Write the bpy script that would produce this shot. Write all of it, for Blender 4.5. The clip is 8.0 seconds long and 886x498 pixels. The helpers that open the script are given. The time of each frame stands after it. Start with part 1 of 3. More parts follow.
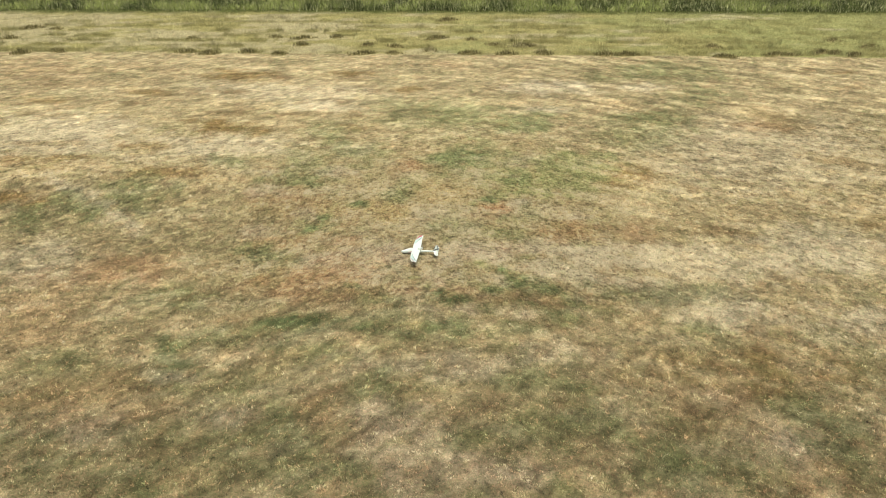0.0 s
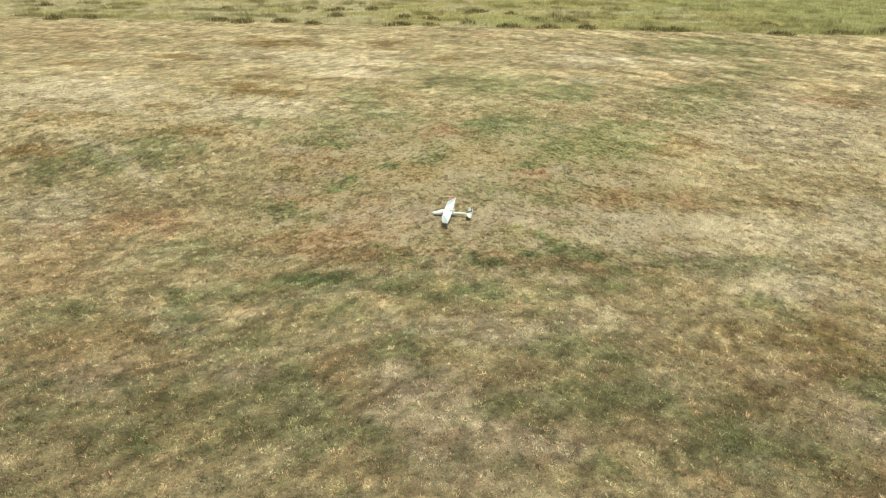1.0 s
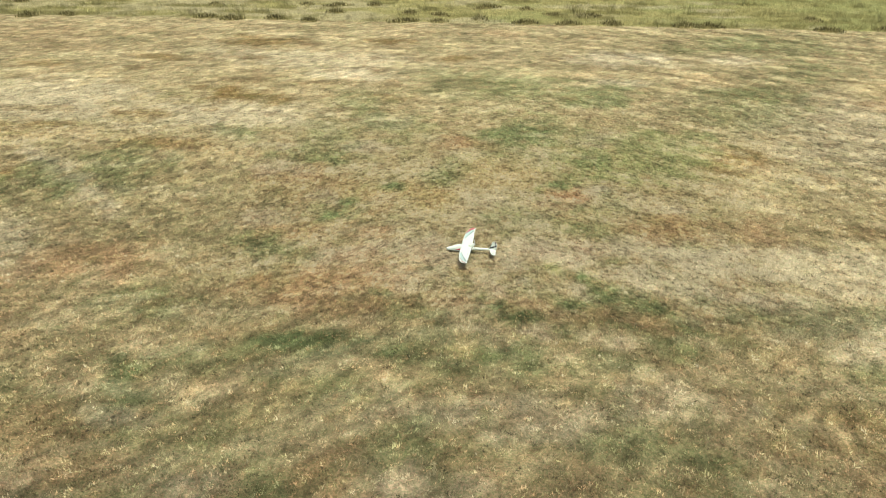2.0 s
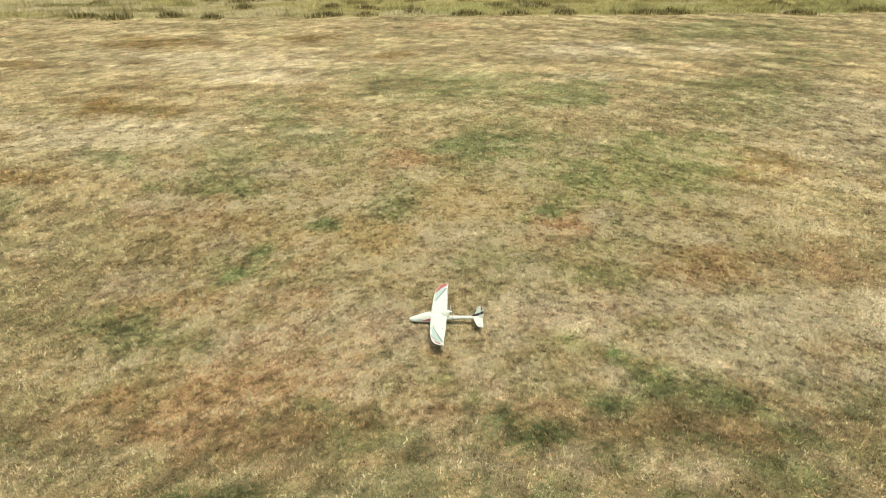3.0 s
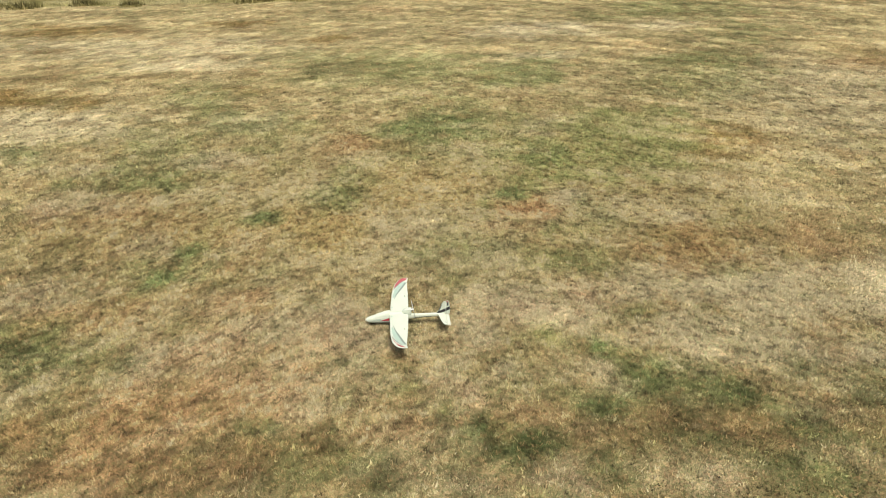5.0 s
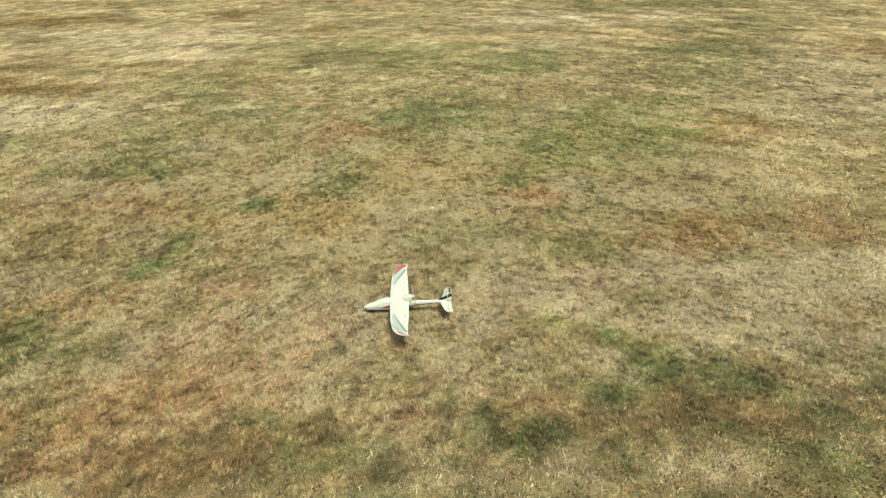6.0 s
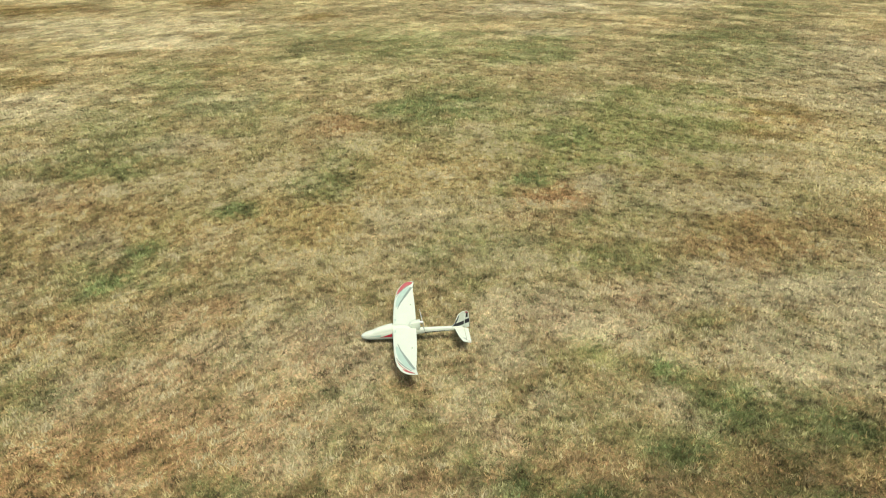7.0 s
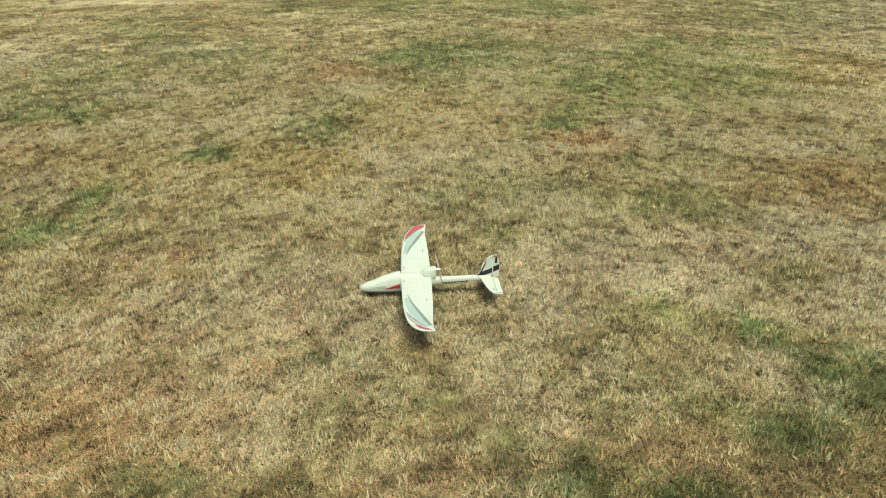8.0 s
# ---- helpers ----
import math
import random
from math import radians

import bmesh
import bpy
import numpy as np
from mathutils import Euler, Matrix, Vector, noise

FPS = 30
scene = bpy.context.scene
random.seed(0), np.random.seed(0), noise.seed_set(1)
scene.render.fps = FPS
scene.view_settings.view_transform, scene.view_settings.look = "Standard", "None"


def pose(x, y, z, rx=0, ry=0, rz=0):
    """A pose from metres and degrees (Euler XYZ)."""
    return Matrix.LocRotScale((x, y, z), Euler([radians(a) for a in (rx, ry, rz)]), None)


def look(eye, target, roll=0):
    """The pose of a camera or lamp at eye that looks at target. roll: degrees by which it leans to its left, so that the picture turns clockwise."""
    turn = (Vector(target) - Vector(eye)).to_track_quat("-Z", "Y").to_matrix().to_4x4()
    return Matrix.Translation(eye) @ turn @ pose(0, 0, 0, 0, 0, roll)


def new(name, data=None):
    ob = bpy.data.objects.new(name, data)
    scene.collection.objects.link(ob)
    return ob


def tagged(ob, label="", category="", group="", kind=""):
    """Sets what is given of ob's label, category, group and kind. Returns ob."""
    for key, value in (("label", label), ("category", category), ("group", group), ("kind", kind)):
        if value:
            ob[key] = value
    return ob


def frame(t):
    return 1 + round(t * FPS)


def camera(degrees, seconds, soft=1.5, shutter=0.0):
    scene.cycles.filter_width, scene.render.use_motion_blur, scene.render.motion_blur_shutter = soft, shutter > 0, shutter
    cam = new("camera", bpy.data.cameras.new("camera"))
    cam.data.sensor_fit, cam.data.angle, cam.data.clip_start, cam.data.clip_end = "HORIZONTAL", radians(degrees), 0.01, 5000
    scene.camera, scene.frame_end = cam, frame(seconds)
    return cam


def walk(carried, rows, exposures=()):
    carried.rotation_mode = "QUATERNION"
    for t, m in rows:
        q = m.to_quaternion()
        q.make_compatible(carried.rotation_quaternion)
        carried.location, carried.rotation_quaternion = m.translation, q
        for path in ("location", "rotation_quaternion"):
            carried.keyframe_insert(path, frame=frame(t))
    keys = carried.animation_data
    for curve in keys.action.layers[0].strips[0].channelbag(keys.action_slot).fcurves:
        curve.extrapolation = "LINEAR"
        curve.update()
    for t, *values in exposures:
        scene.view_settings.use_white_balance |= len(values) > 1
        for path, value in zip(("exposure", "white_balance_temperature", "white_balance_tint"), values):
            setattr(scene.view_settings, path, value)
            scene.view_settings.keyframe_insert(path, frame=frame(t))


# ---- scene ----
cam = camera(66.4, 8.0, soft=1.0)
PATH = [
    (0, (0.423, 0.499, 8.168), (0.445, 2.219, 7.147), -0.4),
    (0.2, (0.414, 0.574, 7.786), (0.424, 2.293, 6.763), -0.4),
    (0.5, (0.383, 0.659, 7.361), (0.367, 2.375, 6.335), -0.2),
    (0.7, (0.393, 0.784, 7.179), (0.35, 2.5, 6.153), -0.2),
    (1, (0.36, 1.063, 6.952), (0.294, 2.777, 5.924), -0.1),
    (1.2, (0.308, 1.394, 6.753), (0.228, 3.107, 5.724), -0.0),
    (1.5, (0.204, 2.08, 6.55), (0.11, 3.792, 5.52), -0.1),
    (1.7, (0.136, 2.745, 6.45), (0.049, 4.457, 5.42), -0.2),
    (2.8, (-0.32, 6.828, 5.103), (-0.294, 8.552, 4.09), -0.4),
    (3, (-0.409, 7.515, 4.853), (-0.294, 9.237, 3.843), -0.4),
    (3.2, (-0.499, 7.976, 4.589), (-0.328, 9.696, 3.582), -0.4),
    (3.5, (-0.531, 8.207, 4.446), (-0.338, 9.92, 3.433), -0.5),
    (4, (-0.477, 8.314, 4.428), (-0.242, 10.019, 3.409), -0.4),
    (4.5, (-0.469, 8.334, 4.343), (-0.21, 10.035, 3.323), -0.4),
    (5, (-0.474, 8.329, 4.293), (-0.203, 10.027, 3.271), -0.3),
    (5.2, (-0.479, 8.322, 4.259), (-0.204, 10.019, 3.237), -0.3),
    (6.3, (-0.525, 8.729, 3.936), (-0.235, 10.42, 2.909), -0.1),
    (6.5, (-0.521, 8.995, 3.842), (-0.225, 10.685, 2.815), -0.2),
    (7, (-0.491, 9.653, 3.487), (-0.189, 11.344, 2.463), -0.2),
    (7.5, (-0.474, 10.26, 3.038), (-0.168, 11.953, 2.018), -0.2),
    (7.7, (-0.475, 10.388, 2.828), (-0.172, 12.081, 1.808), -0.2),
    (8, (-0.501, 10.48, 2.453), (-0.193, 12.172, 1.433), -0.0),
]
walk(cam, [(t, look(eye, target, roll)) for t, eye, target, roll in PATH],
     [(0, 0.88, 6750, 10), (1.5, 0.9, 6550, 5), (3, 0.84, 7050, 8.5), (4, 0.79, 7200, 12), (5, 0.73, 7200, 7.5), (7, 0.71, 7100, 1), (8, 0.62, 7000, -2)])
# ---- world and light: a bright, thinly overcast sky with a high sun ----
world = bpy.data.worlds.new("sky")
scene.world = world
world.use_nodes = True
wn = world.node_tree.nodes
sky = wn.new("ShaderNodeTexSky")
sky.sky_type = "NISHITA"
sky.sun_disc = False
sky.sun_elevation = radians(66)
sky.sun_rotation = radians(200)
sky.dust_density = 4.0
world.node_tree.links.new(sky.outputs["Color"], wn["Background"].inputs["Color"])
wn["Background"].inputs["Strength"].default_value = 0.1
sun = new("sun", bpy.data.lights.new("sun", "SUN"))
sun.data.energy = 2.0
sun.data.angle = radians(18)
sun.data.color = (1.0, 0.95, 0.86)
sun.matrix_world = look((0, 0, 0), (-0.14, 0.38, -0.91))


# ---- materials ----
def material(name, rough=0.7):
    m = bpy.data.materials.new(name)
    m.use_nodes = True
    b = m.node_tree.nodes["Principled BSDF"]
    b.inputs["Roughness"].default_value = rough
    b.inputs["Specular IOR Level"].default_value = 0.25
    return m, m.node_tree.nodes, m.node_tree.links, b


def noise_node(nodes, links, scale, detail=4.0):
    n = nodes.new("ShaderNodeTexNoise")
    n.inputs["Scale"].default_value = scale
    n.inputs["Detail"].default_value = detail
    g = nodes.new("ShaderNodeNewGeometry")
    links.new(g.outputs["Position"], n.inputs["Vector"])
    return n


def soil_material():
    m, nodes, links, b = material("turf", 0.95)
    b.inputs["Specular IOR Level"].default_value = 0.05
    a = nodes.new("ShaderNodeAttribute")
    a.attribute_name = "tint"
    n1, n2 = noise_node(nodes, links, 13.0, 5.0), noise_node(nodes, links, 120.0, 4.0)
    ramp = nodes.new("ShaderNodeMapRange")
    ramp.inputs[1].default_value, ramp.inputs[2].default_value = 0.3, 0.7
    ramp.inputs[3].default_value, ramp.inputs[4].default_value = 0.72, 1.3
    links.new(n1.outputs["Fac"], ramp.inputs[0])
    ramp2 = nodes.new("ShaderNodeMapRange")
    ramp2.inputs[1].default_value, ramp2.inputs[2].default_value = 0.3, 0.7
    ramp2.inputs[3].default_value, ramp2.inputs[4].default_value = 0.75, 1.25
    links.new(n2.outputs["Fac"], ramp2.inputs[0])
    mul = nodes.new("ShaderNodeMath")
    mul.operation = "MULTIPLY"
    links.new(ramp.outputs[0], mul.inputs[0])
    links.new(ramp2.outputs[0], mul.inputs[1])
    vec = nodes.new("ShaderNodeVectorMath")
    vec.operation = "SCALE"
    links.new(a.outputs["Color"], vec.inputs[0])
    links.new(mul.outputs[0], vec.inputs["Scale"])
    n3 = noise_node(nodes, links, 38.0, 3.0)
    ramp3 = nodes.new("ShaderNodeMapRange")
    ramp3.inputs[1].default_value, ramp3.inputs[2].default_value = 0.38, 0.62
    links.new(n3.outputs["Fac"], ramp3.inputs[0])
    hue = nodes.new("ShaderNodeMix")
    hue.data_type = "VECTOR"
    hue.inputs["A"].default_value, hue.inputs["B"].default_value = (0.74, 0.86, 0.74), (1.3, 1.16, 1.14)
    links.new(ramp3.outputs[0], hue.inputs["Factor"])
    fleck = nodes.new("ShaderNodeVectorMath")
    fleck.operation = "MULTIPLY"
    links.new(vec.outputs[0], fleck.inputs[0])
    links.new(hue.outputs["Result"], fleck.inputs[1])
    links.new(fleck.outputs[0], b.inputs["Base Color"])
    bump = nodes.new("ShaderNodeBump")
    bump.inputs["Distance"].default_value = 0.03
    bump.inputs["Strength"].default_value = 0.7
    links.new(n2.outputs["Fac"], bump.inputs["Height"])
    links.new(bump.outputs[0], b.inputs["Normal"])
    return m


def blade_material(name, upright, through_light):
    m, nodes, links, b = material(name, 0.75)
    b.inputs["Specular IOR Level"].default_value = 0.12
    a = nodes.new("ShaderNodeAttribute")
    a.attribute_name = "tint"
    links.new(a.outputs["Color"], b.inputs["Base Color"])
    tr = nodes.new("ShaderNodeBsdfTranslucent")
    links.new(a.outputs["Color"], tr.inputs["Color"])
    mix = nodes.new("ShaderNodeMixShader")
    mix.inputs[0].default_value = through_light
    g = nodes.new("ShaderNodeNewGeometry")
    up = nodes.new("ShaderNodeMix")
    up.data_type = "VECTOR"
    up.inputs["Factor"].default_value = upright
    up.inputs["B"].default_value = (0, 0, 1)
    links.new(g.outputs["Normal"], up.inputs["A"])
    norm = nodes.new("ShaderNodeVectorMath")
    norm.operation = "NORMALIZE"
    links.new(up.outputs["Result"], norm.inputs[0])
    links.new(norm.outputs[0], b.inputs["Normal"])
    links.new(b.outputs[0], mix.inputs[1])
    links.new(tr.outputs[0], mix.inputs[2])
    links.new(mix.outputs[0], nodes["Material Output"].inputs["Surface"])
    return m


def painted(name, color, rough=0.5, spread=0.06, grain=60.0, bump_depth=0.0006, metal=0.0):
    m, nodes, links, b = material(name, rough)
    b.inputs["Metallic"].default_value = metal
    n1, n2 = noise_node(nodes, links, 14.0, 5.0), noise_node(nodes, links, grain * 6, 2.0)
    mix = nodes.new("ShaderNodeMix")
    mix.data_type = "RGBA"
    mix.inputs["A"].default_value = (*[c * (1 - spread) for c in color], 1)
    mix.inputs["B"].default_value = (*[min(1, c * (1 + spread)) for c in color], 1)
    links.new(n1.outputs["Fac"], mix.inputs["Factor"])
    links.new(mix.outputs["Result"], b.inputs["Base Color"])
    bump = nodes.new("ShaderNodeBump")
    bump.inputs["Distance"].default_value = bump_depth
    bump.inputs["Strength"].default_value = 0.5
    links.new(n2.outputs["Fac"], bump.inputs["Height"])
    links.new(bump.outputs[0], b.inputs["Normal"])
    return m


TURF, BLADE, FINE = soil_material(), blade_material("grass_blade", 0.86, 0.15), blade_material("fine_grass", 0.9, 0.12)
FOAM = painted("white_foam", (0.54, 0.60, 0.505), 0.6)
RED = painted("red_film", (0.38, 0.10, 0.105), 0.4, 0.15)
CRIMSON = painted("crimson_film", (0.40, 0.035, 0.055), 0.4, 0.15)
GREY = painted("grey_film", (0.22, 0.27, 0.24), 0.4, 0.15)
MINT = painted("pale_grey_film", (0.36, 0.48, 0.41), 0.4, 0.1)
BLACK = painted("black_plastic", (0.025, 0.025, 0.03), 0.4, 0.2)
STEEL = painted("motor_metal", (0.45, 0.45, 0.46), 0.35, 0.1, metal=0.9)
PROP = painted("grey_plastic", (0.38, 0.39, 0.36), 0.35, 0.1)

# ---- colour of the turf: bleached straw, tan, rust and green patches ----
STRAW, TAN, RUST, GREEN, LUSH = (np.array(c) for c in (
    (0.64, 0.57, 0.365), (0.452, 0.375, 0.193), (0.465, 0.315, 0.158), (0.205, 0.222, 0.088), (0.36, 0.385, 0.15)))
BLEACHED, PALE_PINK, ORANGE_TAN, RUSTY = (np.array(c) for c in ((0.655, 0.58, 0.38), (0.64, 0.53, 0.35), (0.52, 0.40, 0.185), (0.495, 0.285, 0.147)))
DARK_THATCH, BROWN_TURF, LIME_TURF, GREEN_TURF, SHOOTS = (np.array(c) for c in (
    (0.28, 0.215, 0.108), (0.295, 0.21, 0.083), (0.32, 0.345, 0.142), (0.212, 0.236, 0.102), (0.155, 0.21, 0.085)))
lattice = np.random.RandomState(5).rand(64, 256, 256)


def value_noise(x, y, size, seed):
    u, v = x / size + 37.7 * seed, y / size + 11.3 * seed
    i, j = np.floor(u).astype(int), np.floor(v).astype(int)
    a, b = u - i, v - j
    a, b = a * a * (3 - 2 * a), b * b * (3 - 2 * b)
    g = lattice[seed % 64]
    p = lambda k, l: g[(i + k) % 256, (j + l) % 256]
    return (p(0, 0) * (1 - a) + p(1, 0) * a) * (1 - b) + (p(0, 1) * (1 - a) + p(1, 1) * a) * b


def clouds(x, y, size, seed, octaves=3):
    out, total = 0, 0
    for k in range(octaves):
        out = out + value_noise(x, y, size / 2 ** k, seed + 7 * k) * 0.55 ** k
        total += 0.55 ** k
    return out / total


def smooth(v, lo, hi):
    t = np.clip((v - lo) / (hi - lo), 0, 1)
    return t * t * (3 - 2 * t)


# patches of one colour: centre x and y, half length, half width and turn in degrees
FAINT_ORANGE_TAN = [
    (3.8, 11.97, 0.32, 0.18, 8), (0.38, 13.25, 0.32, 0.18, -6), (-1.92, 13.3, 0.43, 0.23, -23), (-0.64, 16.44, 0.92, 0.63, -17), (-2.84, 16.49, 1.5, 0.59, -13), (0.62, 17.3, 0.99, 0.77, -12),
]
CLEAR_ORANGE_TAN = [
    (-0.77, 16.18, 0.53, 0.43, 69),
]
FAINT_BLEACHED = [
    (-0.41, 10.03, 0.81, 0.39, -3), (2.82, 10.43, 0.63, 0.33, 1), (-1.03, 12.95, 0.27, 0.12, -15), (6.56, 13.57, 1.83, 0.77, -10), (4.26, 13.58, 0.74, 0.3, -2), (-1.18, 13.72, 0.34, 0.14, 4),
    (0.64, 13.8, 0.32, 0.24, 2), (-8.81, 14.02, 1.41, 0.84, -30), (2.64, 14.16, 0.45, 0.29, 14), (3.47, 14.27, 0.39, 0.22, 14), (3.93, 15.76, 0.34, 0.2, 5), (0.09, 16.16, 0.52, 0.42, -89),
    (3.16, 19.39, 0.62, 0.45, 56), (10.68, 20.26, 3.82, 2.57, 22), (-5.36, 26.57, 3.61, 1, -11),
]
CLEAR_BLEACHED_A = [
    (-2.96, 8.88, 0.45, 0.25, 10), (1.02, 10.15, 0.84, 0.39, -19), (8.82, 11.15, 0.86, 0.56, 8), (6.32, 11.6, 1.27, 0.63, -19), (3.87, 12.94, 1.82, 0.33, -21), (0.89, 13.2, 0.17, 0.14, 22),
    (1.82, 13.79, 0.28, 0.21, -18), (-0.99, 13.79, 1.29, 0.74, -5), (-2.63, 13.84, 0.41, 0.23, 28), (5.36, 13.95, 0.47, 0.28, 23), (9.34, 14, 1.53, 1.07, 5), (-2.21, 14.02, 0.25, 0.16, 20),
    (4.09, 14.02, 1.28, 0.66, -12),
]
CLEAR_BLEACHED_B = [
    (-1.74, 14.22, 0.37, 0.16, 39), (1.48, 14.23, 0.8, 0.4, -1), (2.62, 16.52, 0.27, 0.21, 34), (2.72, 16.58, 0.23, 0.19, 43), (-4.26, 18.72, 0.54, 0.25, -16), (-2.58, 18.88, 0.57, 0.33, -19),
    (-2.18, 20.52, 0.66, 0.5, -32), (-6.55, 20.9, 2.21, 0.95, -6), (-12.14, 22.11, 3.1, 1.68, -18), (4.32, 24.02, 0.81, 0.37, -1), (-3.71, 24.72, 1.34, 0.56, -14), (4.95, 26.6, 1.68, 0.91, -8),
    (8.71, 26.62, 0.96, 0.54, -2),
]
BOLD_BLEACHED = [
    (-4.43, 9.9, 0.47, 0.2, -22), (3.95, 14.06, 1.01, 0.31, -24), (-8.7, 16.94, 2.18, 0.23, -42), (5.22, 19.27, 0.34, 0.26, 26), (5.63, 26.91, 1.57, 0.38, -2),
]
FAINT_PALE_PINK = [
    (0.32, 11.86, 0.26, 0.11, -11), (-3.48, 13.73, 0.37, 0.23, 12), (-3.94, 15.34, 0.6, 0.27, -17), (-2.98, 16.21, 0.46, 0.25, -60),
]
CLEAR_PALE_PINK = [
    (1.24, 7.55, 0.67, 0.32, 0), (-0.2, 7.69, 1.16, 0.38, -43), (0.4, 8.24, 1.18, 0.37, -40), (-5.45, 8.62, 0.77, 0.36, -9), (-0.53, 8.76, 0.6, 0.42, -29), (5.49, 9.15, 0.53, 0.21, -16),
    (2.15, 11.62, 0.36, 0.17, -3), (1.04, 11.8, 0.31, 0.17, -8), (0.46, 12.88, 0.15, 0.1, -2), (-0.52, 13.98, 0.39, 0.28, -13), (1.23, 15.2, 0.31, 0.27, 35), (-4.13, 17.61, 0.62, 0.37, -7),
    (1.7, 18.41, 0.56, 0.33, -8), (2.98, 19.22, 0.6, 0.41, -4),
]
BOLD_PALE_PINK = [
    (6.24, 8.11, 0.76, 0.33, -22), (1.79, 12.92, 0.27, 0.15, -59), (1.33, 14.12, 0.54, 0.34, -11),
]
FAINT_DARK_THATCH = [
    (4.55, 13.23, 0.6, 0.19, -7), (5.69, 14.8, 0.72, 0.44, 28), (-8.04, 28.88, 0.89, 0.63, -24),
]
CLEAR_DARK_THATCH = [
    (6.94, 10.67, 0.63, 0.43, 78), (-3.35, 17.39, 0.72, 0.37, -60), (-10.54, 20.21, 0.71, 0.18, -4), (-11.96, 21.34, 1.12, 0.29, -5), (-2.47, 23.73, 0.52, 0.33, -22), (-4.19, 23.9, 1.43, 0.27, 0),
    (-7.06, 24.05, 1.49, 0.25, -11), (-10.92, 25.3, 0.55, 0.26, -10), (16.5, 26.21, 0.68, 0.35, 9), (-7.44, 26.53, 0.67, 0.28, -6), (-5.82, 28.37, 0.54, 0.39, -20), (-6.21, 28.42, 1.02, 0.4, -38),
    (15.99, 28.61, 0.61, 0.33, 9), (-3.06, 28.7, 0.59, 0.4, -26),
]
BOLD_DARK_THATCH = [
    (7.59, 14.92, 0.76, 0.23, 1), (10.78, 16.3, 0.27, 0.21, -61),
]
FAINT_BROWN_TURF = [
    (-3.17, 13.37, 0.39, 0.38, -5), (3.72, 14.92, 0.71, 0.42, 29), (5.88, 17.71, 0.72, 0.27, 20), (12.47, 19.29, 0.9, 0.49, -25), (-2.37, 22.57, 0.61, 0.37, -19), (12.14, 22.81, 1.3, 1.07, -59),
]
CLEAR_BROWN_TURF = [
    (4.66, 9.91, 0.93, 0.53, 6), (11.64, 15.48, 0.64, 0.38, 21), (5.94, 18.27, 0.98, 0.55, 4), (5.9, 18.36, 0.75, 0.5, 49), (5.92, 18.73, 0.7, 0.51, 31), (-7.5, 18.94, 1.02, 0.4, -6),
    (-11.62, 19.93, 1.24, 0.43, -6), (-8.91, 20.99, 0.76, 0.37, -10), (-14.52, 25.78, 1.01, 0.4, -8), (-0.62, 26.59, 0.67, 0.37, -4), (-10.79, 26.67, 1.2, 0.42, -23), (17.6, 28.28, 0.61, 0.32, 9),
    (-7.59, 28.67, 1.34, 0.74, -24), (-3.07, 28.9, 0.84, 0.34, -4),
]
BOLD_BROWN_TURF = [
    (6.61, 9.7, 1.18, 0.7, 15), (-11.01, 17.18, 0.86, 0.47, -20), (-6.72, 22.75, 1.34, 0.67, -21),
]
FAINT_LIME_TURF = [
    (2.57, 13.8, 0.23, 0.15, 22), (4.01, 14.41, 0.4, 0.17, -4), (3.4, 15.39, 0.22, 0.15, 31),
]
CLEAR_LIME_TURF = [
    (2.21, 7.32, 0.33, 0.21, 2), (3.37, 11.98, 0.33, 0.17, -39), (-0.07, 13.03, 0.12, 0.1, -12), (1.42, 13.6, 0.21, 0.15, 34), (3.05, 17.64, 0.75, 0.51, 5), (3.36, 18.36, 1.95, 1.19, 1),
    (4.64, 18.85, 1.41, 0.88, 46),
]
BOLD_LIME_TURF = [
    (4.22, 19.74, 0.64, 0.42, -2),
]
FAINT_GREEN_TURF_A = [
    (-3.04, 7.54, 0.51, 0.3, -11), (-4.39, 7.57, 0.86, 0.41, -9), (-4.39, 8.48, 0.5, 0.33, -26), (1.87, 8.58, 0.55, 0.32, 2), (-3.85, 9.67, 0.92, 0.5, -9), (-6.58, 10.43, 0.66, 0.31, -10),
    (1.95, 12.14, 0.42, 0.13, -16), (-1.32, 12.17, 0.28, 0.14, -13), (5.5, 12.23, 1.07, 0.42, 1), (2.79, 12.31, 1.53, 0.38, -20), (3.71, 12.65, 0.3, 0.21, -9), (1.28, 12.73, 0.18, 0.12, 6),
    (-0.65, 13.03, 0.18, 0.15, 45),
]
FAINT_GREEN_TURF_B = [
    (-0.73, 13.49, 0.26, 0.14, -13), (-1.5, 13.73, 0.33, 0.14, 18), (-3.18, 13.93, 0.49, 0.39, -65), (-2.45, 14.48, 0.34, 0.21, -41), (2.3, 14.86, 0.4, 0.26, -16), (2.53, 14.91, 0.43, 0.32, 5),
    (1.76, 15.16, 0.41, 0.32, -40), (0.79, 15.33, 0.54, 0.42, 68), (-2.67, 15.48, 0.86, 0.44, -6), (-2.72, 15.5, 0.6, 0.29, 47), (2.87, 16.16, 0.62, 0.3, 62), (-3.34, 18.74, 1.02, 0.62, -52),
    (-1.55, 19.98, 0.91, 0.72, -55),
]
FAINT_GREEN_TURF_C = [
    (-3.58, 20.05, 0.96, 0.62, -28), (-2.63, 21, 1.07, 0.6, -72), (6.84, 21.2, 1.52, 1.07, 14), (-3.22, 22.16, 0.89, 0.64, -39), (7.82, 22.7, 1.58, 1.1, 12), (8.11, 23.18, 1.19, 0.87, 24),
    (1.79, 23.31, 1.57, 1.53, -68), (0.06, 24.08, 1.99, 1.4, -16), (10.67, 25.6, 1.44, 0.83, 49), (8.74, 28.53, 2.13, 0.89, 20), (10.55, 28.62, 1.97, 1.48, 28),
]
